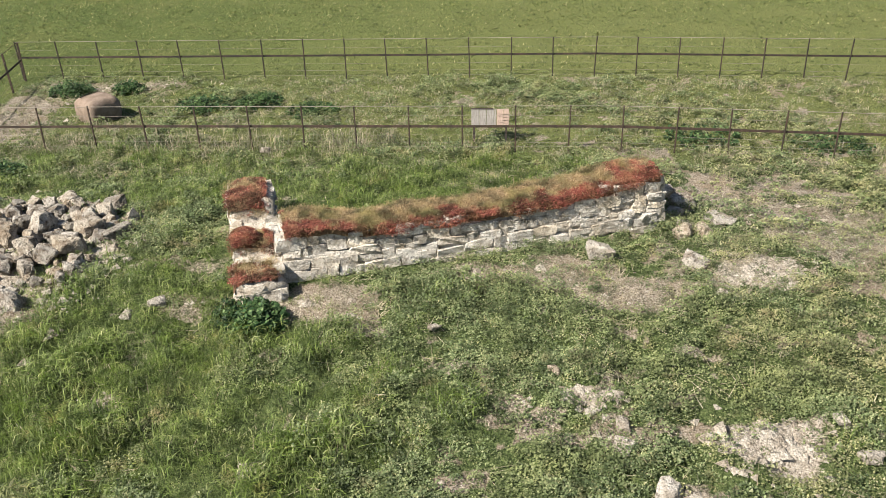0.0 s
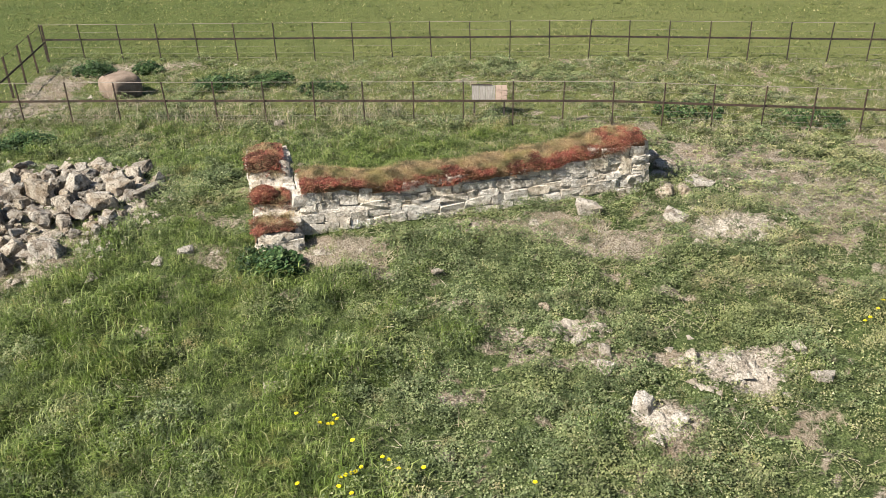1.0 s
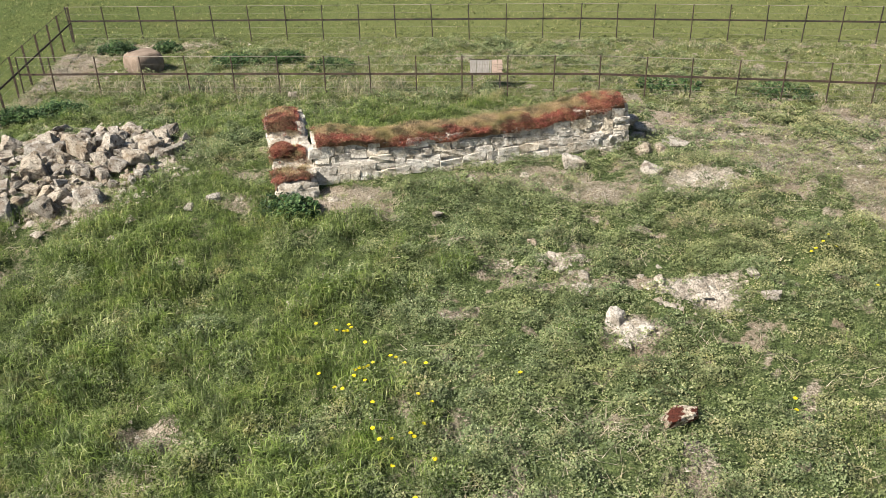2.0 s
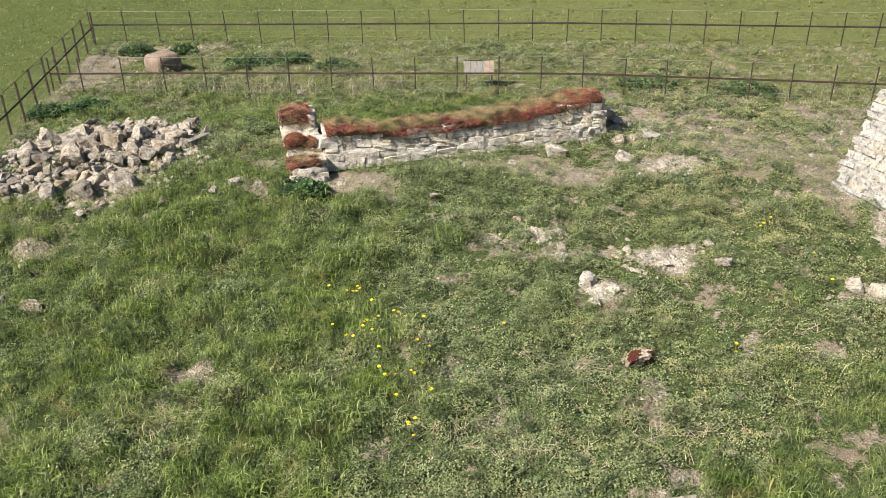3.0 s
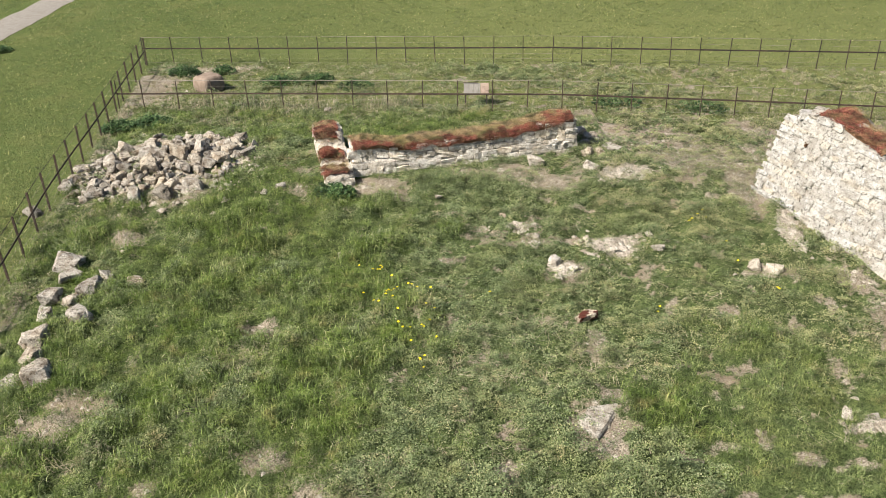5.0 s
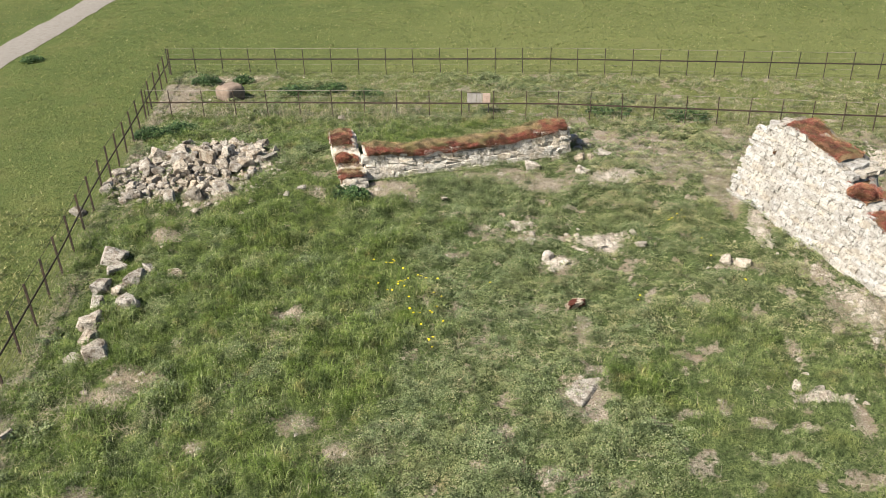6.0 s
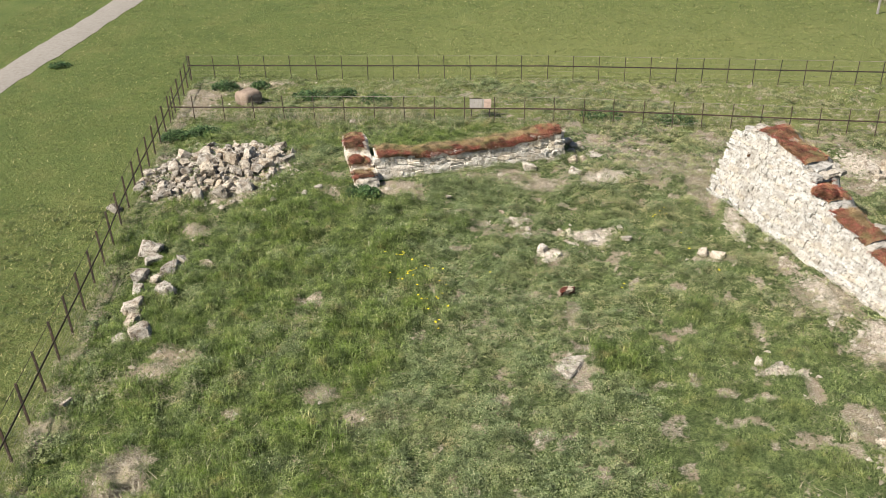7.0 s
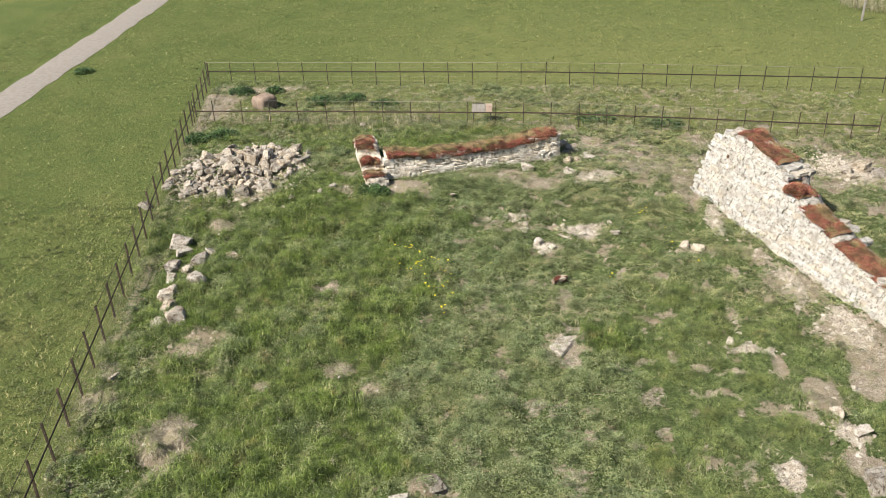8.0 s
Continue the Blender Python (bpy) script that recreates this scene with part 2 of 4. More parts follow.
def lie(x, y):
    """The broad lie of the land, without its hummocks."""
    x, y = np.asarray(x, float), np.asarray(y, float)
    h = 0.28 * np.exp(-((y + 4.9) / 3.0) ** 2) * smooth(-11, -7, x) * (1 - smooth(8.5, 12.5, x)) - 0.13 * smooth(-7.5, -11.3, y)
    h = h - (0.034 - 0.0032 * np.clip(y, 0, 5)) * np.clip(x - 3, 0, 18) * smooth(-6.2, -1.2, y)
    return h


def height(x, y):
    """The ground's height."""
    x, y = np.asarray(x, float), np.asarray(y, float)
    h = lie(x, y)
    inside = smooth(-13, -11, x) * (1 - smooth(16, 20, x)) * (1 - smooth(5, 7, y))
    return h + (fbm(x, y, 0.9, 3) - 0.5) * 0.10 * inside + (fbm(x, y, 5.0, 5, 2) - 0.5) * 0.04 * inside + inside * (0.07 + 0.09 * smooth(-5.0, -7.5, y) + 0.05 * smooth(1, -2, x) * smooth(-6.0, -8.0, y)) * (tussocks(x, y, 0.62, 8) + 0.5 * tussocks(x, y, 0.33, 15) - 0.45) * (1 - 0.85 * np.maximum(blobs(BARE + BARE_EAST, x, y, 11), smooth(1.5, 0.5, x - left_fence_x(y))))


def z_at(x, y):
    return float(height(np.array([x]), np.array([y]))[0])


def left_fence_x(y):
    return -12.2 + 0.2155 * (5.1 - np.asarray(y, float))


def near_fence_y(x):
    return 0.0 * np.asarray(x, float)


def far_fence_y(x):
    return 5.1 + 0.0 * np.asarray(x, float)


# bare spots: x, y, half width, half depth, strength
BARE = [
    (-1.54, -6.29, 0.75, 0.45, 0.95), (-0.89, -6.84, 0.22, 0.30, 0.8), (1.02, -5.48, 1.1, 0.30, 0.8), (1.85, -5.50, 0.8, 0.48, 0.9), (2.77, -6.00, 0.75, 0.45, 0.95),
    (2.25, -8.64, 0.22, 0.20, 0.8), (3.34, -8.62, 0.40, 0.18, 0.8), (1.09, -8.26, 0.2, 0.13, 0.8), (0.47, -9.53, 0.2, 0.12, 0.8), (2.96, -9.89, 0.45, 0.35, 0.9),
    (3.45, -12.54, 0.2, 0.60, 0.9), (3.63, -13.90, 0.25, 0.22, 0.9), (3.33, -14.75, 0.42, 0.46, 1.0), (3.51, -15.35, 0.28, 0.2, 0.9), (1.91, -15.87, 0.19, 0.27, 0.9), (2.74, -16.85, 0.2, 0.24, 0.9),
]
BARE_EAST = [
    (7.62, -13.04, 0.2, 0.60, 0.6), (7.18, -9.69, 0.46, 0.22, 0.9), (8.25, -15.15, 0.17, 0.5, 0.8), (5.86, -14.93, 0.14, 0.24, 0.8), (6.44, -15.36, 0.22, 0.18, 0.8), (8.86, -16.18, 0.35, 0.52, 0.95),
    (9.02, -18.20, 0.3, 0.45, 0.9), (10.14, -13.65, 0.65, 0.7, 0.95), (10.36, -14.75, 0.5, 0.9, 0.95), (9.43, -11.31, 0.6, 0.6, 0.9), (8.84, -9.98, 0.4, 0.4, 0.9), (6.52, -3.98, 1.2, 1.3, 0.8),
    (7.46, -5.69, 0.45, 1.7, 0.9), (10.04, -15.64, 0.4, 0.5, 0.9), (5.93, -3.63, 0.6, 0.66, 0.9), (6.03, -4.94, 0.5, 0.3, 0.9), (6.05, -11.19, 0.22, 0.22, 0.8), (8.84, -3.73, 2.0, 0.9, 0.75), (13.12, -4.17, 1.6, 1.5, 0.7),
]
BARE_WEST = [
    (-6.88, -9.09, 0.37, 0.33, 0.9), (-2.91, -12.25, 0.42, 0.25, 0.75), (-1.80, -15.76, 0.34, 0.36, 0.8), (-3.42, -16.60, 0.2, 0.24, 0.75), (-0.99, -16.42, 0.26, 0.16, 0.75), (3.81, -17.80, 0.15, 0.27, 0.8),
    (-4.95, -18.61, 0.5, 0.85, 0.95), (-5.33, -14.76, 0.6, 0.5, 0.75), (-5.75, -15.43, 0.5, 0.35, 0.75), (-3.93, -8.52, 0.26, 0.18, 0.85), (-11.04, 1.92, 1.2, 2.1, 0.85), (-9.70, 4.34, 2.2, 0.6, 0.6),
    (-7.49, -5.23, 2.2, 2.0, 0.85), (0.78, -19.44, 0.5, 0.31, 0.8), (-4.06, -5.34, 0.9, 0.25, 0.6), (-3.30, -6.45, 0.8, 0.25, 0.7), (-6.60, -6.90, 1.1, 0.5, 0.8), (-11.90, -3.08, 0.5, 3.75, 0.5),
]
STONY = [(-7.49, -5.23, 1.9, 1.6), (4.10, -8.86, 0.55, 0.42), (4.60, -5.35, 0.6, 0.4), (7.72, -14.61, 0.45, 0.13), (7.60, -18.72, 0.28, 0.36), (9.11, -17.39, 0.34, 0.36), (13.23, -3.36, 0.84, 1.3), (2.08, -8.12, 0.32, 0.14), (2.96, -9.85, 0.3, 0.22), (10.31, -13.45, 0.4, 0.8), (9.40, -11.5, 0.3, 0.8), (8.0, -8.2, 0.25, 0.7)]


def blobs(rows, x, y, seed, ragged=0.32):
    out = np.zeros_like(np.asarray(x, float))
    wob = ((fbm(x, y, 1.8, seed, 4) - 0.5) * 5.0 + (fbm(x, y, 6.0, seed + 7, 3) - 0.5) * 4.5) * ragged
    for r in rows:
        k = r[4] if len(r) > 4 else 1.0
        q = ((x - r[0]) / r[2]) ** 2 + ((y - r[1]) / r[3]) ** 2
        out = np.maximum(out, k * smooth(1.8, 0.6, q + wob))
    return out


def bareness(x, y):
    x, y = np.asarray(x, float), np.asarray(y, float)
    b = np.maximum(blobs(BARE + BARE_EAST + BARE_WEST, x, y, 11), 1.1 * blobs(STONY[1:], x, y, 41))
    beside = x - left_fence_x(y)
    verge = np.exp(-((beside - 0.4) / 0.38) ** 2) * smooth(0.38, 0.56, fbm(x, y, 1.1, 29, 3)) * smooth(4.0, 0.0, y)
    inner = enclosed(x, y)
    across = (x - 7.58) * 0.893 + (y + 6.354) * 0.451
    along = (x - 7.58) * 0.451 - (y + 6.354) * 0.893
    skirt = smooth(-1.5, -0.5, across) * smooth(0.3, 0.0, across) * smooth(1.5, 4.0, along) * smooth(12.5, 11.0, along) * smooth(0.36, 0.5, fbm(x, y, 1.6, 45, 4))
    arid = smooth(3.8, 6.0, x + 0.5 * (y + 5)) * smooth(-8.5, -5.5, y) * smooth(0.6, -0.8, y)
    open_soil = smooth(0.68 - 0.26 * arid, 0.78 - 0.22 * arid, fbm(x, y, 1.3, 23, 5)) * 0.7 * smooth(-3.5, 0.5, x + 0.15 * y)
    thin = smooth(0.6, 0.72, fbm(x, y, 2.6, 31, 4)) * (0.4 + 0.22 * smooth(-1.0, 2.0, x))
    return np.clip(np.maximum.reduce([b * 0.85, open_soil * inner, thin * inner, 0.6 * verge, 0.58 * skirt]), 0, 1)


def enclosed(x, y):
    return smooth(-0.05, 0.25, x - left_fence_x(y)) * (1 - smooth(-0.1, 0.1, y - far_fence_y(x)))


# ---- building helpers ----
def mesh_of(name, verts, faces, mat, smooth_faces=False):
    me = bpy.data.meshes.new(name)
    me.from_pydata(verts, [], faces)
    me.materials.append(mat)
    if smooth_faces:
        me.polygons.foreach_set("use_smooth", [True] * len(me.polygons))
    me.update()
    return me


def mesh_np(name, co, tris, mat):
    """A triangle mesh out of arrays."""
    me = bpy.data.meshes.new(name)
    me.vertices.add(len(co))
    me.vertices.foreach_set("co", co.astype(np.float32).ravel())
    me.loops.add(tris.size)
    me.loops.foreach_set("vertex_index", tris.astype(np.int32).ravel())
    me.polygons.add(len(tris))
    me.polygons.foreach_set("loop_start", np.arange(0, tris.size, 3, dtype=np.int32))
    me.materials.append(mat)
    me.update(calc_edges=True)
    return me


def part(name, bm, material, parent, label=""):
    me = bpy.data.meshes.new(name)
    bm.to_mesh(me)
    bm.free()
    me.materials.append(material)
    ob = new(name, me)
    ob.parent = parent
    if label:
        ob["label"] = label
    return ob


def bm_box(bm, x0, x1, y0, y1, z0, z1, m=None):
    vs = [bm.verts.new((x, y, z)) for x in (x0, x1) for y in (y0, y1) for z in (z0, z1)]
    if m is not None:
        for v in vs:
            v.co = m @ v.co
    for f in ((0, 1, 3, 2), (4, 6, 7, 5), (0, 4, 5, 1), (2, 3, 7, 6), (0, 2, 6, 4), (1, 5, 7, 3)):
        bm.faces.new([vs[i] for i in f])


def bm_rod(bm, a, b, r, sides=6):
    a, b = Vector(a), Vector(b)
    q = (b - a).to_track_quat("Z", "Y").to_matrix().to_4x4()
    rings = []
    for c in (a, b):
        rings.append([bm.verts.new(c + q.to_3x3() @ Vector((r * math.cos(k * math.tau / sides), r * math.sin(k * math.tau / sides), 0))) for k in range(sides)])
    for k in range(sides):
        bm.faces.new((rings[0][k], rings[0][(k + 1) % sides], rings[1][(k + 1) % sides], rings[1][k]))
    bm.faces.new(rings[0][::-1])
    bm.faces.new(rings[1])


def block_mesh(name, seed, mat, cuts=1, round_off=0.14, rough=0.13):
    """A worn stone filling about a unit cube."""
    rnd = random.Random(seed)
    bm = bmesh.new()
    bmesh.ops.create_cube(bm, size=1)
    bmesh.ops.subdivide_edges(bm, edges=bm.edges[:], cuts=cuts, use_grid_fill=True)
    off = Vector((rnd.uniform(0, 50), rnd.uniform(0, 50), rnd.uniform(0, 50)))
    for v in bm.verts:
        c = v.co.copy()
        ball = c.normalized() * 0.62
        v.co = c.lerp(ball, round_off * (0.5 + c.length)) + noise.noise_vector(c * 2.3 + off) * rough
    me = bpy.data.meshes.new(name)
    bm.to_mesh(me)
    bm.free()
    me.materials.append(mat)
    return me


def boulder_mesh(name, seed, mat, points=16):
    """A broken stone: a hull with chipped edges and a rough skin."""
    rnd = random.Random(seed)
    bm = bmesh.new()
    for x in (-1, 1):
        for y in (-1, 1):
            for z in (-1, 1):
                bm.verts.new((0.42 * x + rnd.uniform(-0.3, 0.16), 0.36 * y + rnd.uniform(-0.26, 0.18), 0.32 * z + rnd.uniform(-0.24, 0.16)))
    for _ in range(points - 10):
        v = Vector((rnd.gauss(0, 1), rnd.gauss(0, 1), rnd.gauss(0, 1))).normalized()
        bm.verts.new((v.x * 0.56, v.y * 0.48, v.z * 0.46))
    bmesh.ops.convex_hull(bm, input=bm.verts[:])
    loose = [v for v in bm.verts if not v.link_faces]
    bmesh.ops.delete(bm, geom=loose, context="VERTS")
    bmesh.ops.bevel(bm, geom=bm.edges[:], offset=0.04, segments=1, affect="EDGES", clamp_overlap=True)
    bmesh.ops.triangulate(bm, faces=bm.faces[:])
    bmesh.ops.subdivide_edges(bm, edges=[e for e in bm.edges if e.calc_length() > 0.16], cuts=1)
    bmesh.ops.triangulate(bm, faces=bm.faces[:])
    off = Vector((seed * 3.1, seed * 1.7, seed * 0.9))
    for v in bm.verts:
        v.co += noise.noise_vector(v.co * 3 + off) * 0.10 + noise.noise_vector(v.co * 9 + off) * 0.045
    me = bpy.data.meshes.new(name)
    bm.to_mesh(me)
    bm.free()
    me.materials.append(mat)
    return me


# ---- the ground: one sheet to the horizon ----
def axis(lo, hi, step, far):
    fine = np.arange(lo, hi + step / 2, step)
    out = np.geomspace(step * 2, far, 40)
    return np.concatenate([lo - out[::-1], fine, hi + out])


def build_ground():
    xs, ys = axis(-14.0, 17.0, 0.11, 700), axis(-30.0, 7.5, 0.12, 900)
    gx, gy = np.meshgrid(xs, ys)
    gz = height(gx, gy)
    nx, ny = len(xs), len(ys)
    idx = np.arange(nx * ny).reshape(ny, nx)
    a, b, c, d = idx[:-1, :-1].ravel(), idx[:-1, 1:].ravel(), idx[1:, 1:].ravel(), idx[1:, :-1].ravel()
    tris = np.concatenate([np.stack([a, b, c], 1), np.stack([a, c, d], 1)])
    co = np.stack([gx.ravel(), gy.ravel(), gz.ravel()], 1)
    me = mesh_np("ground", co, tris, GROUND)
    me.polygons.foreach_set("use_smooth", np.ones(len(me.polygons), dtype=bool))
    x, y = co[:, 0], co[:, 1]
    cover = np.zeros((len(co), 4), np.float32)
    inner = enclosed(x, y)
    cover[:, 0] = bareness(x, y) * np.clip(inner + 0.25, 0, 1)
    cover[:, 1] = np.maximum(1 - inner, 0.85 * smooth(-1.2, 0.4, y))
    cover[:, 2] = blobs(STONY, x, y, 41) * 0.9
    cover[:, 3] = smooth(-14, 4, x) * smooth(30, 6, y)
    att = me.color_attributes.new("cover", "FLOAT_COLOR", "POINT")
    att.data.foreach_set("color", cover.ravel())
    return tagged(new("ground", me), "uneven ground of weeds, bare soil and grazed pasture", "ground", kind="structure")


build_ground()


def build_track():
    """The pale gravel track across the pasture."""
    n = 160
    t = np.linspace(0, 1, n)
    cy = -30 + 150 * t
    cx = -20.8 - 0.075 * (cy - 2.2) + 0.25 * np.sin(cy * 0.09)
    co, tris = [], []
    k = 9
    for i in range(n):
        w = 0.92 + 0.03 * math.sin(i * 1.7) + 0.05 * math.sin(i * 0.61)
        for j in range(k):
            s = -1 + 2 * j / (k - 1)
            x, y = cx[i] + s * w + 0.05 * math.sin(i * 2.3 + j), cy[i]
            co.append((x, y, z_at(x, y) + 0.012 + 0.03 * (1 - s * s)))
    for i in range(n - 1):
        for j in range(k - 1):
            a = i * k + j
            tris += [(a, a + 1, a + k + 1), (a, a + k + 1, a + k)]
    me = mesh_np("track", np.array(co), np.array(tris), GRAVEL)
    tagged(new("track", me), "pale worn gravel track across the pasture", "path", kind="structure")


build_track()


# ---- iron fences ----
def build_fence(label, line, spacing, post_h, bar_z, bar_mat, post_mat, rod_mat, broad=(0.032, 0.026)):
    """Posts of flat bar, a thin top rod, one strong bar and thin wires. line: function s -> (x, y), and its length."""
    fn, length = line
    x0, y0 = fn(0)
    fence = new("fence")
    fence.location = (x0, y0, float(lie(x0, y0)))
    base = Vector(fence.location)
    rnd = random.Random(len(label) + int(length))
    count = int(length / spacing) + 1
    me = None
    tops = []
    for i in range(count):
        x, y = fn(i * spacing)
        x2, y2 = fn(i * spacing + 0.1)
        z = float(lie(x, y))
        if me is None:
            bm = bmesh.new()
            bm_box(bm, -broad[0] / 2, broad[0] / 2, -broad[1] / 2, broad[1] / 2, -0.25, post_h)
            bmesh.ops.bevel(bm, geom=bm.edges[:], offset=0.003, segments=1, affect="EDGES")
            me = bpy.data.meshes.new("post")
            bm.to_mesh(me)
            bm.free()
            me.materials.append(post_mat)
        ob = new("post", me)
        ob.parent = fence
        ang = math.degrees(math.atan2(y2 - y, x2 - x))
        ob.matrix_local = pose(x - base.x, y - base.y, z - base.z, rnd.uniform(-1.5, 1.5), rnd.uniform(-1.5, 1.5), ang) @ Matrix.Diagonal((0.9, 1, 1, 1))
        tops.append(Vector((x, y, z)) - base)
    def run(name, zz, r, mat, flat=None, sag=0.0, label_part=""):
        bm = bmesh.new()
        ring = None
        along = (tops[-1] - tops[0]).normalized()
        side, up = along.cross(Vector((0, 0, 1))).normalized(), Vector((0, 0, 1))
        if flat:
            shape = [(-flat[0], -flat[1] / 2), (0, -flat[1] / 2), (0, flat[1] / 2), (-flat[0], flat[1] / 2)]
            shape = [(p - 0.014, q) for p, q in shape]
        else:
            shape = [(r * math.cos(k * math.tau / 5), r * math.sin(k * math.tau / 5)) for k in range(5)]
        for i in range(2 * count - 1):
            c = (tops[i // 2] + tops[(i + 1) // 2]) / 2 + up * (zz - (sag * rnd.uniform(0.2, 1.0) if i % 2 else 0))
            fresh = [bm.verts.new(c + side * p + up * q) for p, q in shape]
            if ring:
                for k in range(len(shape)):
                    bm.faces.new((ring[k], ring[k - 1], fresh[k - 1], fresh[k]))
            else:
                bm.faces.new(fresh)
            ring = fresh
        bm.faces.new(ring[::-1])
        return part(name, bm, mat, fence, label_part)
    run("top_rod", post_h - 0.012, 0.007, rod_mat)
    run("rail", bar_z, 0, bar_mat, (0.013, 0.05))
    for zz in (post_h * 0.78, bar_z * 0.66, bar_z * 0.36, 0.09):
        run("wire", zz, 0.0028, WIRE, sag=0.012)
    return tagged(fence, label, "fence")


def straight(a, b):
    a, b = Vector(a), Vector(b)
    n = (b - a).length
    return (lambda s: tuple((a + (b - a) * (s / n)).to_2d()), n)


def near_line():
    """Posts a little further apart towards the west."""
    def at(s):
        i = s / 1.1 - 2
        return max(-11.08, -9.06 + 1.165 * i - 0.0044 * i * i), 0.0
    return (at, 28.0)


def far_line():
    def at(s):
        i = s / 1.1
        return -12.3 + 1.135 * i - 0.0028 * i * i, 5.1
    return (at, 42.0)


build_fence("rusty iron estate fence of thin posts and one flat rail", near_line(), 1.1, 0.97, 0.52, IRON_RUST, IRON_RUST, WIRE)
build_fence("dark iron estate fence at the edge of pasture", far_line(), 1.1, 1.05, 0.61, IRON_DARK, IRON_DARK, WIRE)
build_fence("dark iron estate fence along the enclosure beside rubble", straight((-12.2, 5.0, 0), (-5.52, -26.0, 0)), 1.08, 1.05, 0.58, IRON_DARK, IRON_RUST, IRON_DARK, (0.03, 0.05))
build_fence("rusty iron fence running off behind the tall ruin", straight((15.7, -0.06, 0), (17.5, -8.5, 0)), 1.08, 1.08, 0.58, IRON_DARK, IRON_DARK, IRON_DARK)


# ---- masonry ----
WALL_STONES = [block_mesh("stone", k, LIMESTONE, 1, 0.13, 0.15) for k in range(10)]
PALE_STONES = [block_mesh("stone", 50 + k, WHITE_STONE, 1, 0.06, 0.13) for k in range(10)]


def lay_stones(wall, meshes, span, foot, top, place, course, lengths, depth, seed, proud, limit=300):
    """Rough courses on a face. place(u, z) gives a point on it and the frame of axes there; foot and top bound it."""
    rnd = random.Random(seed)
    inv = wall.matrix_world.inverted()
    z = -0.02
    zmax = max(top(span[0] + (span[1] - span[0]) * i / 40) for i in range(41))
    made = 0
    while z < zmax:
        h = rnd.uniform(*course)
        u = span[0] + rnd.uniform(-0.15, 0.0)
        while u < span[1] and made < limit:
            w = rnd.uniform(*lengths)
            c = u + w / 2
            u += w
            g = foot(c)
            zz = g + z + h / 2 + 0.05 * math.sin(c * 1.7 + z * 4) + 0.03 * math.sin(c * 4.3 + z * 9) + rnd.uniform(-0.02, 0.02)
            if zz + h * 0.35 > top(c) or not span[0] - 0.05 < c < span[1] + 0.05:
                continue
            p, ax = place(c, zz)
            ob = new("stone", rnd.choice(meshes))
            ob.parent = wall
            m = ax.to_4x4()
            m.translation = p
            tilt = pose(0, rnd.uniform(-0.02, proud), 0, rnd.uniform(-6, 6), rnd.uniform(-6, 6), rnd.uniform(-5, 5))
            ob.matrix_local = inv @ m @ tilt @ Matrix.Diagonal((w * rnd.uniform(0.97, 1.06), depth * rnd.uniform(0.9, 1.1), h * rnd.uniform(0.9, 1.25), 1))
            made += 1
        z += h


def wall_core(name, wall, A, u, v, length, thick, foot, top, batter, mat, seed, step=0.12, back_drop=0.0):
    """The rubble-and-mortar heart of a ruined wall, with an uneven top and ragged ends."""
    rows, cols = 7, max(3, int(length / step))
    verts, faces = [], []
    base = wall.location
    ring = []
    across = 6
    for i in range(cols + 1):
        s = length * i / cols
        g, t = foot(s) - 0.15, top(s)
        wide = thick(s) if callable(thick) else thick
        prof = [(0.0 + batter * max(0, z - foot(s)), z) for z in np.linspace(g, t - 0.02, rows)]
        prof += [(batter * (t - foot(s)) + wide * k / across, t + 0.03 * math.sin(k * 2 + s * 5)) for k in range(1, across)]
        prof += [(batter * (t - foot(s)) + wide + 0.03, z) for z in np.linspace(t - 0.05, g, 5)]
        line = []
        for o, z in prof:
            p = A + u * s + v * o
            p = Vector((p.x, p.y, z))
            d = noise.noise_vector(p * 3.1 + Vector((seed, 0, 0))) * 0.025 + noise.noise_vector(p * 9 + Vector((seed, 5, 0))) * 0.015
            if i in (0, cols):
                d += u * (0.12 * noise.noise(p * 4.5 + Vector((0, seed, 0))))
            line.append(len(verts))
            verts.append(p + d - base)
        ring.append(line)
    k = len(ring[0])
    for i in range(cols):
        for j in range(k - 1):
            faces.append((ring[i][j], ring[i + 1][j], ring[i + 1][j + 1], ring[i][j + 1]))
    for end, flip in ((0, 1), (cols, 0)):
        c = len(verts)
        mid = sum((verts[q] for q in ring[end]), Vector()) / k
        verts.append(mid)
        for j in range(k - 1):
            a, b = ring[end][j], ring[end][j + 1]
            faces.append((c, a, b) if flip else (c, b, a))
    ob = new(name, mesh_of(name, verts, faces, mat, True))
    ob.parent = wall
    return ob


def interp(rows):
    xs, zs = [r[0] for r in rows], [r[1] for r in rows]
    return lambda s: float(np.interp(s, xs, zs))


def wall_empty(name, x, y, label):
    w = new(name)
    w.location = (x, y, z_at(x, y))
    bpy.context.view_layer.update()
    return tagged(w, label, "ruined wall")


# the long low wall
U1 = Vector((0.950, 0.312, 0.0)).normalized()
V1 = Vector((-U1.y, U1.x, 0.0))
A1 = Vector((-2.21, -5.87, 0.0))
BATTER1 = 0.10
LEN1, THICK1 = 5.9, 0.74
TOP1 = interp([(0, 1.06), (0.7, 1.06), (0.9, 0.98), (1.4, 0.95), (2.4, 0.95), (3.4, 0.97), (4.3, 1.02), (4.8, 1.09), (5.3, 1.16), (5.9, 1.19)])


def foot_line(A, u, length, ahead=0.0):
    t = np.linspace(-0.5, length + 0.5, 120)
    z = height(A.x + u.x * t, A.y + u.y * t - ahead)
    return lambda s: float(np.interp(s, t, z))


foot1 = foot_line(A1, U1, LEN1, 0.1)


low_wall = wall_empty("low_wall", A1.x, A1.y, "low ruined wall of coursed grey limestone under red stonecrop")
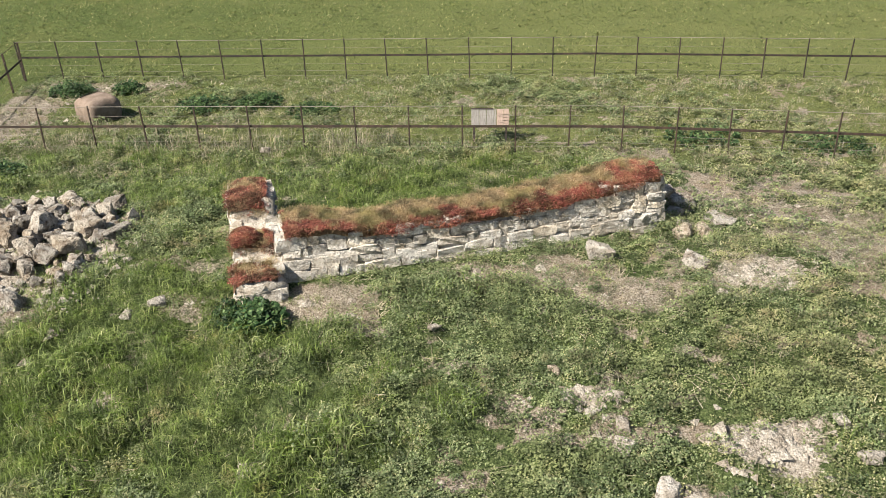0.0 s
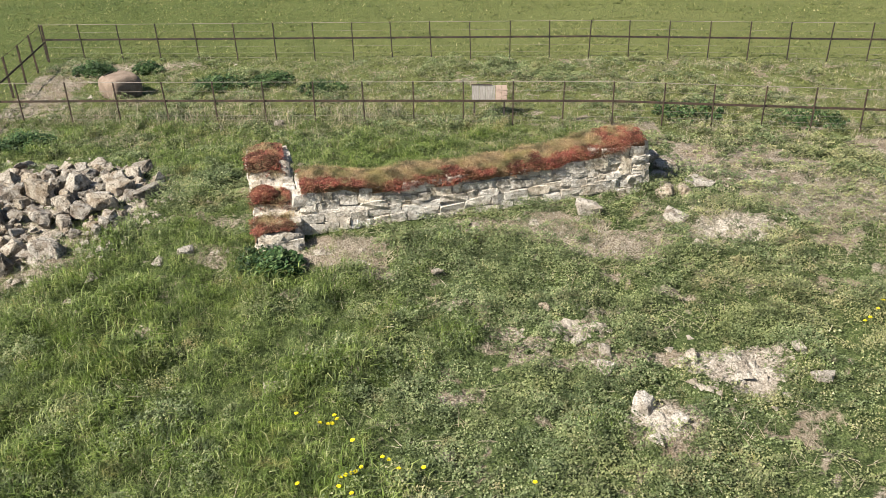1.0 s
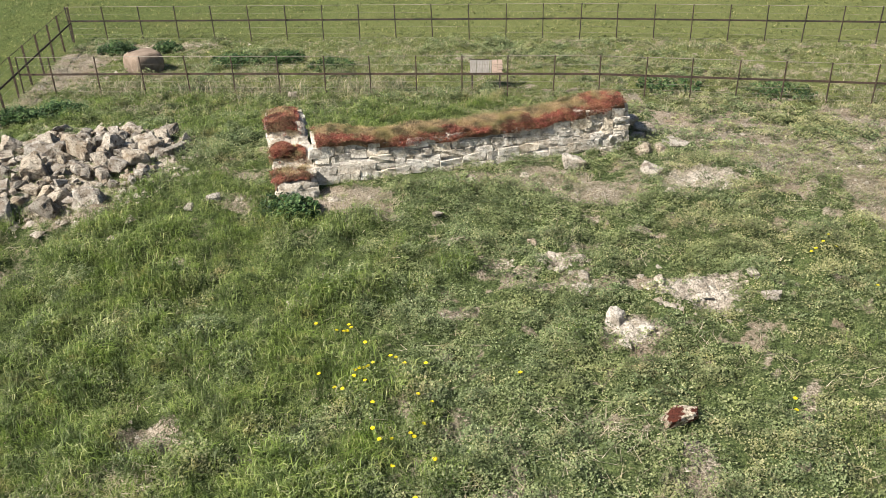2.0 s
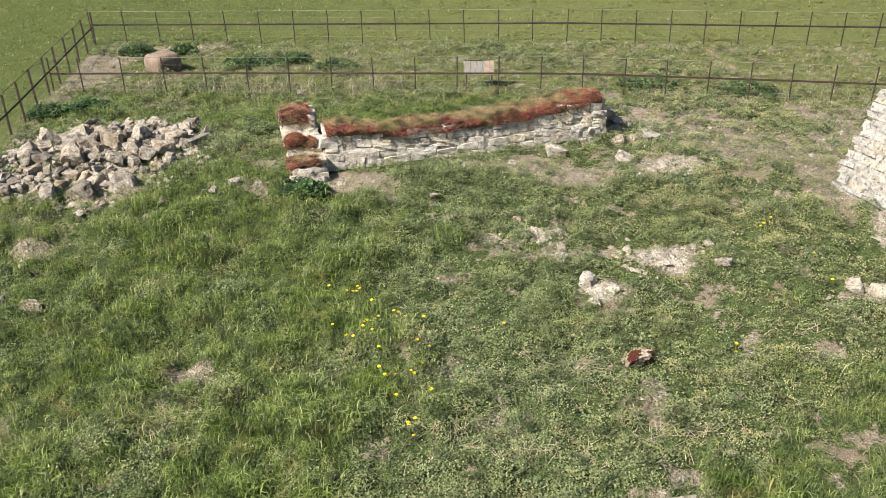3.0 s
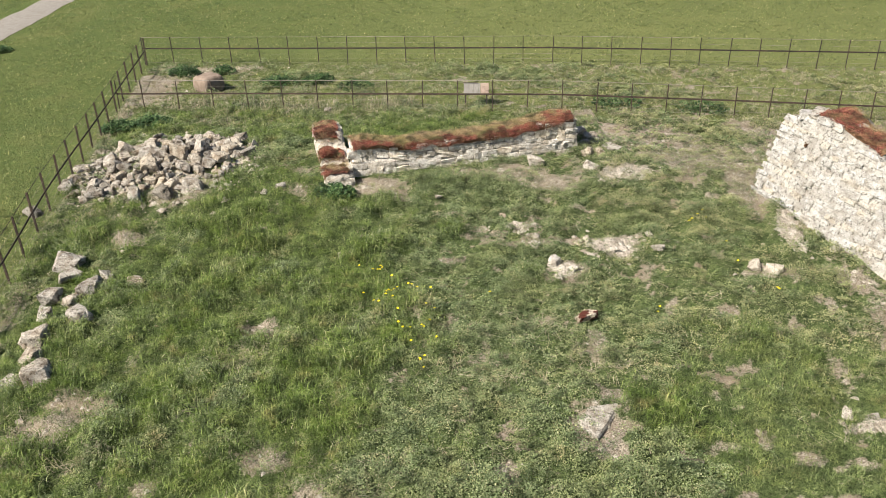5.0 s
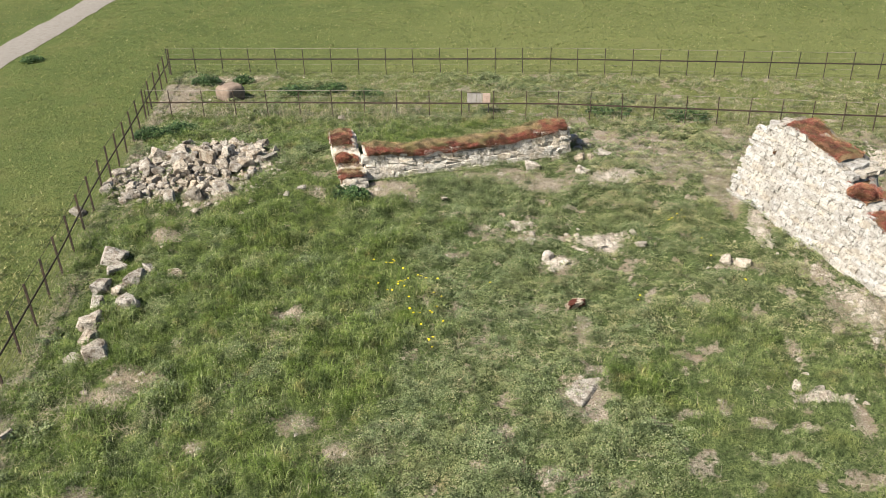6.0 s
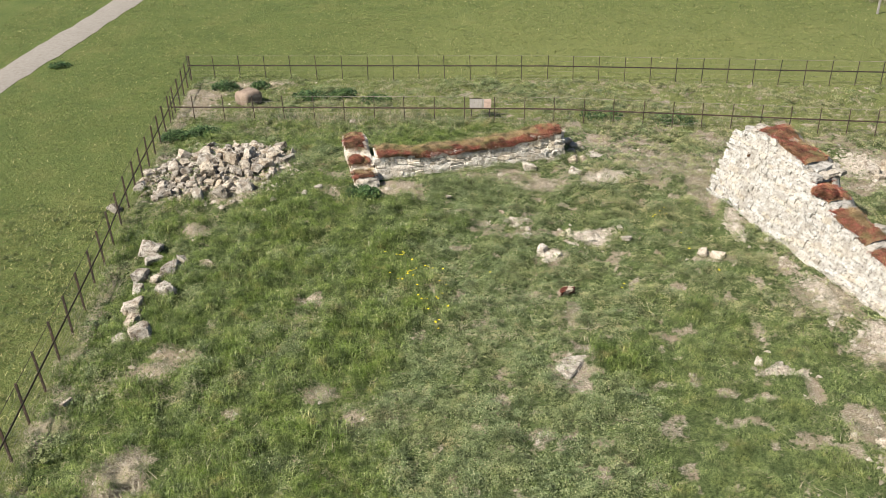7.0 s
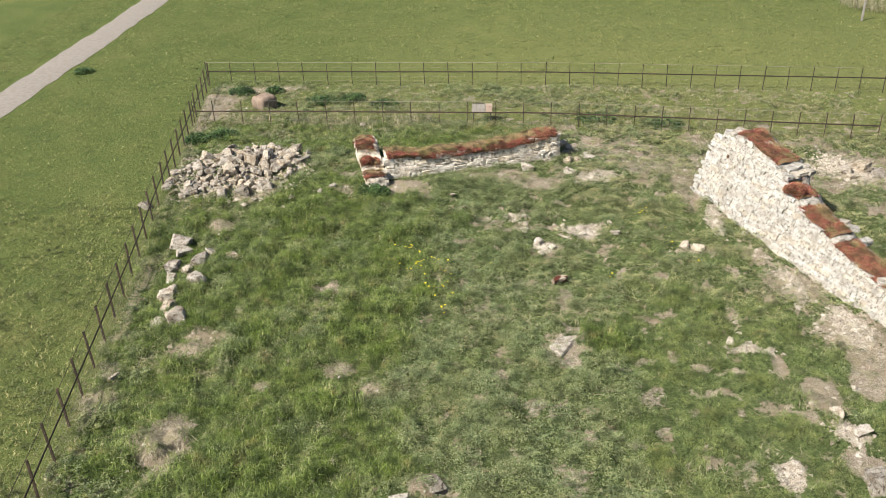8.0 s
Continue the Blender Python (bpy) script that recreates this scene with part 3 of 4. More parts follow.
wall_core("core", low_wall, A1 + V1 * 0.022, U1, V1, LEN1, THICK1 - 0.04, foot1, TOP1, BATTER1, MORTAR, 3.0)


def place1(s, z):
    p = A1 + U1 * s + V1 * (0.10 + BATTER1 * max(0, z - foot1(s)))
    return Vector((p.x, p.y, z)), Matrix((U1, V1, Vector((0, 0, 1)))).transposed()


lay_stones(low_wall, WALL_STONES, (0.0, LEN1), foot1, TOP1, place1, (0.115, 0.185), (0.15, 0.46), 0.235, 5, 0.012)


def place1_end(s, z):
    p = A1 + U1 * (LEN1 - 0.1) + V1 * s
    return Vector((p.x, p.y, z)), Matrix((V1, -U1, Vector((0, 0, 1)))).transposed()


lay_stones(low_wall, WALL_STONES, (0.1, THICK1), lambda s: foot1(LEN1), lambda s: TOP1(LEN1) - 0.2 * s, place1_end, (0.10, 0.18), (0.2, 0.4), 0.24, 8, 0.1)

# its cross wall
A2 = Vector((-2.80, -6.45, 0.0))
TOP2 = interp([(0, 0.53), (0.5, 0.6), (0.65, 0.43), (0.95, 0.46), (1.05, 0.62), (1.45, 0.62), (1.55, 0.5), (1.85, 0.56), (2.05, 0.9), (2.9, 0.88)])
LEN2, THICK2 = 2.9, 0.66
U2, V2 = V1, U1


foot2 = foot_line(A2, U2, LEN2)


cross_wall = wall_empty("cross_wall", A2.x, A2.y, "stub of ruined cross wall overgrown with red stonecrop")
wall_core("core", cross_wall, A2, U2, V2, LEN2, THICK2, foot2, TOP2, 0.0, MORTAR, 9.0)
for face_at, axes, span, shift in ((0.0, (V2, U2), (0.0, THICK2), U2 * 0.06), (THICK2, (U2, -V2), (0.0, LEN2), V2 * (THICK2 - 0.05)), (0.0, (U2, V2), (0.0, LEN2), V2 * 0.05)):
    along, inward = axes
    def place2(s, z, along=along, inward=inward, shift=shift):
        p = A2 + along * s + shift
        return Vector((p.x, p.y, z)), Matrix((along, inward, Vector((0, 0, 1)))).transposed()
    front = along is V2
    lay_stones(cross_wall, WALL_STONES, span, (lambda s: foot2(0)) if front else foot2, (lambda s: TOP2(0)) if front else TOP2, place2, (0.12, 0.2), (0.22, 0.45), 0.2, 13, 0.03)

# the tall white ruin
U3 = Vector((0.451, -0.893, 0.0)).normalized()
V3 = Vector((-U3.y, U3.x, 0.0))
A3 = Vector((7.58, -6.354, 0.0))
LEN3, THICK3, BATTER3 = 12.0, 0.95, 0.40
TOP3 = interp([(0, 1.8), (0.1, 2.05), (0.5, 2.2), (0.95, 2.27), (1.8, 2.1), (2.48, 1.98), (2.62, 1.83), (3.05, 1.78), (3.16, 1.52), (3.7, 1.42), (3.9, 1.24), (4.5, 1.08), (5.2, 0.95), (5.35, 0.85), (6.1, 0.74), (6.8, 0.63), (7.3, 0.58), (9, 0.5), (12, 0.42)])


def breadth3(s):
    """The back of the tall wall has fallen away unevenly."""
    return THICK3 * (0.82 + 0.42 * float(vnoise(np.array([s * 1.15]), np.array([4.2]), 19)[0]))


foot3 = foot_line(A3, U3, LEN3)


tall_wall = wall_empty("tall_wall", A3.x, A3.y, "tall ruined wall of sunlit white limestone with red stonecrop")
wall_core("core", tall_wall, A3 + V3 * 0.012, U3, V3, LEN3, breadth3, foot3, TOP3, BATTER3, PALE_MORTAR, 21.0)


def place3(s, z):
    p = A3 + U3 * s + V3 * (0.12 + BATTER3 * max(0, z - foot3(s)))
    up = (Vector((0, 0, 1)) + V3 * BATTER3).normalized()
    return Vector((p.x, p.y, z)), Matrix((U3, U3.cross(-up).normalized(), up)).transposed()


lay_stones(tall_wall, PALE_STONES, (-0.05, 9.0), foot3, TOP3, place3, (0.09, 0.155), (0.18, 0.58), 0.225, 31, 0.012, 330)


def top_stones():
    """Bare stones where the turf on the tall wall is broken."""
    r = random.Random(61)
    inv = tall_wall.matrix_world.inverted()
    spots = [(2.7 + 0.3 * (k % 2), 0.12 + 0.27 * (k // 2)) for k in range(8)] + [(0.3, 0.12), (0.6, 0.05), (0.45, 0.4), (0.15, 0.3), (3.82, 0.3), (4.75, 0.92), (5.05, 1.0), (5.3, 0.25), (5.32, 0.6), (5.55, 0.98), (7.1, 0.3)]
    for s, o in spots:
        q = A3 + U3 * s + V3 * (BATTER3 * (TOP3(s) - foot3(s)) + o)
        ob = new("stone", r.choice(PALE_STONES))
        ob.parent = tall_wall
        a = r.uniform(0.24, 0.42)
        ob.matrix_local = inv @ pose(q.x, q.y, TOP3(s) - 0.01, r.uniform(-9, 9), r.uniform(-9, 9), r.uniform(0, 360)) @ Matrix.Diagonal((a, a * r.uniform(0.6, 0.9), a * 0.36, 1))


top_stones()


# ---- loose stones ----
BOULDERS = [boulder_mesh("boulder", 100 + k, RUBBLE, 13 + k % 5) for k in range(10)]
PALE_BOULDERS = [boulder_mesh("boulder", 200 + k, PALE_RUBBLE, 14) for k in range(4)]


LICHEN = stone_mat("lichened_limestone", (0.27, 0.24, 0.20), (0.52, 0.48, 0.42), (0.26, 0.20, 0.15), 1.0, 0.02, 0.4, (0.075, 0.022, 0.014))
LICHENED = boulder_mesh("boulder", 301, LICHEN, 15)


def put_stone(x, y, size, k, label, group="", pale=False, sink=0.3, flat=0.75, turn=0, name="stone", lift=0.0, tip=(0, 0)):
    me = (PALE_BOULDERS if pale else BOULDERS)[k % (4 if pale else 10)]
    if "flat" in label:
        flat, lift = 0.2, -0.01
    if "lichen" in label:
        me = LICHENED
    ob = new(name, me)
    size *= 0.8 if pale else 0.98
    sx, sy, sz = size, size * 0.85, size * flat
    ob.matrix_world = pose(x, y, z_at(x, y) + lift + sz * (0.5 - sink) * 0.8, tip[0], tip[1], turn) @ Matrix.Diagonal((sx, sy, sz, 1))
    return tagged(ob, label, "stone", group)


# the heap: big stones at known places, then smaller ones in between
def heap_height(x, y):
    q = ((x + 7.5) / 2.35) ** 2 + ((y + 5.17) / 2.2) ** 2
    return 0.11 * max(0.0, 1 - q)


HEAP = [(-6.19, -6.64, 0.62), (-8.04, -4.86, 0.62), (-7.62, -5.73, 0.6), (-8.44, -3.10, 0.5), (-6.93, -3.60, 0.42), (-5.90, -4.47, 0.5), (-8.85, -6.46, 0.55), (-9.55, -6.57, 0.45),
        (-8.54, -7.08, 0.5), (-6.18, -5.35, 0.48), (-6.71, -4.47, 0.5), (-7.20, -4.85, 0.5), (-8.98, -5.10, 0.55), (-5.88, -5.10, 0.45), (-9.78, -7.80, 0.45), (-5.65, -4.66, 0.35)]
rnd = random.Random(77)
spots = []
for x, y, s in HEAP:
    spots.append((x, y, s))
tries = 0
while len(spots) < 235 and tries < 9000:
    tries += 1
    x, y = rnd.uniform(-10.1, -5.3), rnd.uniform(-7.7, -2.7)
    q = ((x + 7.53) / 2.35) ** 2 + ((y + 5.17 - 0.14 * (x + 7.5)) / 2.2) ** 2
    if q > rnd.uniform(0.75, 1.1):
        continue
    s = rnd.choice((0.14, 0.18, 0.24, 0.3, 0.36, 0.46))
    if all((x - a) ** 2 + (y - b) ** 2 > (0.37 * (s + c)) ** 2 for a, b, c in spots):
        spots.append((x, y, s))
for i, (x, y, s) in enumerate(spots):
    put_stone(x, y, s, rnd.randrange(10), "broken grey-brown limestone lump in the rubble heap", "rubble heap", False, 0.22, rnd.uniform(0.5, 1.0), rnd.uniform(0, 360), lift=heap_height(x, y), tip=(rnd.uniform(-25, 25), rnd.uniform(-25, 25)))

# the row of stones beside the fence
ROW = [(-7.76, -10.09, 0.62), (-7.50, -10.64, 0.5), (-6.83, -11.07, 0.52), (-6.74, -10.58, 0.36), (-7.58, -11.45, 0.55), (-7.07, -11.51, 0.42), (-7.26, -12.20, 0.42), (-6.55, -12.14, 0.52),
       (-7.09, -12.90, 0.52), (-6.87, -13.47, 0.56), (-6.45, -14.16, 0.66), (-6.85, -14.23, 0.42), (-6.08, -10.76, 0.32), (-6.95, -16.52, 0.26)]
for i, (x, y, s) in enumerate(ROW):
    put_stone(x, y, s * 1.06, i * 3 + 1, "rough pale limestone block lying in the grass", "stones beside the fence", False, 0.2, 0.7, i * 47)

LOOSE = [
    (2.40, -5.03, 0.55, "whitish angular stone before the low wall", 1), (3.78, -5.15, 0.48, "grey squared stone on bare soil", 0), (4.39, -3.52, 0.55, "flat grey stone beside the low wall", 0),
    (3.87, -3.14, 0.5, "square block fallen from the wall's end", 0), (3.74, -4.21, 0.42, "small broken stone at the wall's end", 0), (4.09, -4.15, 0.3, "small broken stone at the wall's end", 0),
    (-1.74, -9.48, 0.32, "pale pitted stone in the grass", 1), (2.77, -9.60, 0.4, "white stone beside the rubble patch", 1), (3.14, -9.85, 0.26, "white stone beside the rubble patch", 1),
    (4.99, -9.11, 0.3, "small white stone among weeds", 1), (6.90, -9.61, 0.42, "low pale stone in the weeds", 1), (7.31, -9.73, 0.42, "low pale stone in the weeds", 1),
    (3.34, -11.68, 0.46, "pale stone grown over with red lichen", 1), (3.27, -14.55, 1.0, "flat tan slab lying in bare soil", 1), (2.77, -16.81, 0.36, "small flat pale stone", 1),
    (7.68, -14.33, 0.26, "small white stone in grass", 1), (7.27, -14.39, 0.3, "small white stone in grass", 1), (9.03, -16.77, 0.36, "low pale stone in the grass", 1), (9.31, -17.41, 0.38, "low pale stone in the grass", 1),
]
LOOSE_TOO = [
    (9.07, -18.83, 0.62, "rounded grey limestone boulder in grass", 0), (0.73, -19.44, 0.5, "flat tan stone level with the turf", 0), (0.18, -19.95, 0.4, "pale stone level with the turf", 1),
    (13.00, -3.92, 0.6, "grey fallen stone behind the tall wall", 0), (13.64, -3.54, 0.65, "grey fallen stone behind the tall wall", 0), (13.08, -4.42, 0.45, "whitish fallen stone behind the tall wall", 1), (14.03, -4.04, 0.6, "grey fallen stone behind the tall wall", 0),
    (-3.65, -4.16, 0.45, "flat stone beside the cross wall", 0), (-3.97, -6.58, 0.32, "pale pitted stone in the grass", 1), (-4.32, -6.77, 0.24, "pale stone in the grass", 1), (1.64, -7.69, 0.2, "small white stone among weeds", 1),
    (2.07, -8.37, 0.2, "small white stone among weeds", 1), (2.38, -8.62, 0.26, "small white stone among weeds", 1), (2.34, -8.99, 0.28, "small white stone among weeds", 1), (3.35, -8.80, 0.26, "small white stone among weeds", 1),
    (4.87, -8.50, 0.24, "small bright white scrap of stone", 1), (-4.10, -0.21, 0.24, "small bright white scrap near the fence", 1),
    (0.04, -6.95, 0.2, "small white stone on bare soil", 1), (3.45, -8.68, 0.3, "small white stone among weeds", 1), (7.05, -2.44, 0.3, "flat pale stone on bare soil", 1), (8.66, -9.05, 0.3, "pale stone fallen from the tall wall", 1),
]
for i, (x, y, s, label, pale) in enumerate(LOOSE + LOOSE_TOO):
    put_stone(x, y, s if i else 0.5, i + 2, label, "", bool(pale), 0.22 if i else 0.2, 0.66 if i else 0.95, i * 61, lift=0.03)


for x, y, size, lift, turn in ((3.57, -3.23, 0.42, 0.32, 20), (3.63, -2.83, 0.36, 0.18, 75), (3.68, -3.53, 0.38, 0.10, 130), (3.84, -3.86, 0.34, 0.0, 10), (3.96, -3.33, 0.3, 0.0, 44), (3.39, -2.43, 0.4, 0.38, 60)):
    put_stone(x, y, size, int(turn), "rough block tumbled at the low wall's broken end", "tumbled blocks", True, 0.25, 0.75, turn, lift=lift)


# ---- plants ----
def in_place(x, y):
    """Where the low plants may grow: not inside the walls."""
    ok = np.ones_like(x, bool)
    for A, u, v, n, t, o in ((A1, U1, V1, LEN1, THICK1, 0.0), (A2, U2, V2, LEN2, THICK2, 0.0), (A3, U3, V3, LEN3, THICK3 + 0.6, 0.05)):
        s = (x - A.x) * u.x + (y - A.y) * u.y
        w = (x - A.x) * v.x + (y - A.y) * v.y
        ok &= ~((s > 0) & (s < n) & (w > o) & (w < t))
    return ok


def lush(x, y):
    """Share of long grass against low herbs."""
    n = fbm(x, y, 0.7, 61, 4)
    left = smooth(1.2, -1.4, x + (n - 0.5) * 5)
    behind = np.exp(-((x + 0.4) / 2.9) ** 4 - ((y + 2.3) / 1.9) ** 4)
    right_low = smooth(4.0, 5.5, x + (n - 0.5) * 3) * smooth(-10.5, -14.0, y)
    herby = smooth(0.52, 0.64, fbm(x, y, 0.9, 65, 4))
    west = 0.65 * smooth(-2.0, -3.5, x) * smooth(-4.0, -3.0, y) * smooth(0.3, -0.4, y)
    return np.clip(np.maximum.reduce([west, left * (1 - 0.5 * herby) * smooth(-2.8, -6.9, y), behind, right_low * 0.9]), 0.05, 0.95)


def blades(rng, x, y, z, size, width, per, spread, bend=0.5, upright=0.6):
    """Tufts of narrow blades: two triangles a blade, bent over."""
    n = len(x)
    X, Y, Z, S = (np.repeat(a, per) for a in (x, y, z, size))
    k = n * per
    ang, lean = rng.uniform(0, 2 * np.pi, k), rng.uniform(0.1, 1.0, k) * (1.2 - upright)
    dx, dy = np.cos(ang), np.sin(ang)
    h = S * rng.uniform(0.6, 1.15, k)
    bx, by = X + rng.normal(0, 1, k) * spread * S, Y + rng.normal(0, 1, k) * spread * S
    w = width * S * rng.uniform(0.7, 1.3, k)
    px, py = -dy * w, dx * w
    mx, my, mz = bx + dx * h * lean * 0.45, by + dy * h * lean * 0.45, Z + h * 0.62
    tx, ty, tz = bx + dx * h * (lean * 0.45 + bend * 0.75), by + dy * h * (lean * 0.45 + bend * 0.75), Z + h * (0.95 - 0.45 * bend)
    co = np.stack([np.stack([bx, by, Z], 1), np.stack([mx + px, my + py, mz], 1), np.stack([tx, ty, tz], 1), np.stack([mx - px, my - py, mz], 1)], 1).reshape(-1, 3)
    b = np.arange(k)[:, None] * 4
    tris = np.concatenate([b + np.array([[0, 1, 3]]), b + np.array([[3, 1, 2]])])
    return co, tris


def leaves(rng, x, y, z, size, per, spread, leaf, tall=0.7):
    """Little bushy herbs: folded oval leaves held at all angles over a low dome."""
    n = len(x)
    X, Y, Z, S = (np.repeat(a, per) for a in (x, y, z, size))
    k = n * per
    a, r = rng.uniform(0, 2 * np.pi, k), np.sqrt(rng.uniform(0, 1, k))
    cx, cy = X + np.cos(a) * r * S * spread, Y + np.sin(a) * r * S * spread
    cz = Z + S * tall * (1 - 0.75 * r * r) * rng.uniform(0.55, 1.05, k)
    az, pitch = a + rng.normal(0, 0.9, k), rng.uniform(-0.4, 1.0, k)
    L = leaf * rng.uniform(0.6, 1.3, k)
    d = np.stack([np.cos(az) * np.cos(pitch), np.sin(az) * np.cos(pitch), np.sin(pitch)], 1) * L[:, None]
    side = np.stack([-np.sin(az), np.cos(az), rng.normal(0, 0.35, k)], 1) * (L * 0.4)[:, None]
    c = np.stack([cx, cy, cz], 1)
    co = np.stack([c - d * 0.5, c + side - d * 0.03, c + d * 0.55, c - side - d * 0.03], 1).reshape(-1, 3)
    b = np.arange(k)[:, None] * 4
    tris = np.concatenate([b + np.array([[0, 1, 2]]), b + np.array([[0, 2, 3]])])
    return co, tris


def stuff(name, co, tris, mat, label, category):
    return tagged(new(name, mesh_np(name, co, tris, mat)), label, category, kind="stuff")


rng = np.random.default_rng(5)


def scatter(n, box):
    x, y = rng.uniform(box[0], box[1], n), rng.uniform(box[2], box[3], n)
    return x, y


def grow_enclosure():
    x, y = scatter(262000, (-12.2, 16.5, -28.0, 5.1))
    keep = (enclosed(x, y) > 0.5) & in_place(x, y) & (rng.uniform(0, 1, len(x)) > bareness(x, y) * 0.97)
    x, y = x[keep], y[keep]
    near = np.clip(0.56 - 0.012 * np.abs(x) - 0.014 * np.clip(y + 5, 0, 10), 0.32, 0.56) * np.where(y < -20.6, 0.2, 1.0) * np.where(x > 10.5, 0.5, 1.0) * np.where(y > -4.0, 0.75, 1.0)
    lawn = smooth(-0.9, 0.4, y) * (1 - 0.8 * smooth(0.5, 0.62, fbm(x, y, 0.55, 67, 3)))
    mound = tussocks(x, y, 0.62, 8) + 0.5 * tussocks(x, y, 0.33, 15)
    keep = rng.uniform(0, 1, len(x)) < near * (1 - 0.9 * lawn) * (0.5 + 0.7 * smooth(0.02, 0.3, mound))
    x, y, mound = x[keep], y[keep], mound[keep]
    is_grass = 0.55 * rng.uniform(0, 1, len(x)) + 0.45 * smooth(0.3, 0.7, fbm(x, y, 2.2, 63, 3)) < lush(x, y)
    clump = 0.6 * fbm(x, y, 1.1, 71, 3) + 0.4 * fbm(x, y, 3.5, 75, 2)
    vigour = np.clip(smooth(0.32, 0.68, clump) * 0.3 + 0.75 * np.clip(mound, 0, 1.2) ** 1.6, 0, 1.1) * (1 - 0.6 * bareness(x, y))
    z = height(x, y) - 0.01
    east = smooth(3.0, 5.5, x + (fbm(x, y, 0.6, 83) - 0.5) * 4) * smooth(-10.5, -13.5, y)
    light = rng.uniform(0, 1, len(x)) < np.clip(0.8 * east + 0.22, 0, 1)
    for sel, mat, name, label in ((is_grass & ~light, GRASS, "long_grass", "lush green long grass in uneven tussocks"), (is_grass & light, PALE_GRASS, "light_grass", "light green long grass in uneven tussocks")):
        size = (0.045 + 0.17 * vigour[sel]) * rng.uniform(0.7, 1.3, sel.sum()) * (1 - 0.35 * east[sel])
        co, tris = blades(rng, x[sel], y[sel], z[sel], size, 0.024, 23, 0.7, 0.75, 0.35)
        stuff(name, co, tris, mat, label, "grass")
    g = is_grass
    dry = smooth(2.5, 5.0, x + (fbm(x, y, 0.5, 81) - 0.5) * 5) * smooth(-16.0, -12.5, y)
    pale = (~g) & (rng.uniform(0, 1, len(x)) < np.clip(dry * smooth(0.36, 0.56, fbm(x, y, 1.5, 85, 3)), 0.1, 0.9))
    dark = (~g) & ~pale
    bushy = rng.uniform(0, 1, len(x)) < 0.46 * smooth(0.38, 0.58, clump)
    far = np.where(y > -4.0, 1.4, np.where(np.abs(x - 0.8) > 7.5, 1.25, 1.0))
    for sel, mat, name, label, leaf in ((dark, HERB, "low_herbs", "grey-green low leafy weeds in dense mats", 0.027), (pale, PALE_HERB, "pale_herbs", "yellowish green small-leaved weeds in dense mats", 0.025)):
        low, big = sel & ~bushy & (rng.uniform(0, 1, len(x)) < 0.66), sel & bushy
        size = (0.06 + 0.07 * vigour[low]) * rng.uniform(0.7, 1.35, low.sum())
        c1, t1 = leaves(rng, x[low], y[low], z[low], size, 20, 1.0, leaf * np.repeat(far[low], 20), 0.85)
        size = (0.10 + 0.15 * vigour[big]) * rng.uniform(0.8, 1.25, big.sum())
        c2, t2 = leaves(rng, x[big], y[big], z[big], size, 64, 1.0, leaf * np.repeat(far[big], 64), 1.0)
        stuff(name, np.concatenate([c1, c2]), np.concatenate([t1, t2 + len(c1)]), mat, label, "weeds")


grow_enclosure()


def grow_straw():
    rows = [(1.85, -5.42, 0.8, 110), (2.77, -6.05, 0.7, 90), (6.5, -4.0, 1.5, 260), (7.4, -5.7, 0.8, 140), (9.6, -11.5, 0.9, 160), (10.2, -14.2, 0.9, 180), (8.8, -16.2, 0.5, 80), (-5.10, -18.64, 0.6, 330), (-5.89, -15.82, 0.9, 200), (-8.00, -8.31, 1.0, 250), (-1.09, -6.46, 1.0, 90), (3.51, -12.92, 0.7, 70), (1.27, -13.17, 0.9, 70), (2.25, -11.91, 0.9, 70), (-8.99, -0.63, 2.0, 350), (-5.00, -0.44, 2.5, 200), (-7.45, -14.93, 0.4, 150), (-3.02, -13.03, 0.5, 90), (4.24, -5.21, 0.9, 150), (9.21, -11.92, 0.9, 150), (-7.39, -5.23, 1.6, 200), (-0.45, -16.48, 0.9, 140), (-6.98, -17.22, 0.3, 150)]
    xs, ys = [], []
    for x, y, r, n in rows:
        xs.append(rng.normal(x, r * 0.55, n))
        ys.append(rng.normal(y, r * 0.45, n))
    sx, sy = scatter(5200, (-10, 11.5, -20.5, -2.0))
    stray = (enclosed(sx, sy) > 0.5) & (rng.uniform(0, 1, len(sx)) < 0.2 + 0.8 * smooth(0.5, 0.65, fbm(sx, sy, 0.9, 37, 3)))
    x, y = np.concatenate(xs + [sx[stray]]), np.concatenate(ys + [sy[stray]])
    x, y = x[in_place(x, y)], y[in_place(x, y)]
    k = len(x) * 3
    X, Y = np.repeat(x, 3) + rng.normal(0, 0.08, k), np.repeat(y, 3) + rng.normal(0, 0.08, k)
    a, n = rng.uniform(0, np.pi, k), rng.uniform(0.06, 0.2, k)
    dx, dy, wx, wy = np.cos(a) * n, np.sin(a) * n, -np.sin(a) * 0.005, np.cos(a) * 0.005
    z1, z2 = height(X - dx, Y - dy) + rng.uniform(0.01, 0.05, k), height(X + dx, Y + dy) + rng.uniform(0.01, 0.07, k)
    co = np.stack([np.stack([X - dx - wx, Y - dy - wy, z1], 1), np.stack([X - dx + wx, Y - dy + wy, z1], 1), np.stack([X + dx, Y + dy, z2], 1)], 1).reshape(-1, 3)
    tris = np.arange(3 * k).reshape(-1, 3)
    stuff("dry_straw", co, tris, STRAW, "bleached dead grass stalks lying on the ground", "straw")


grow_straw()


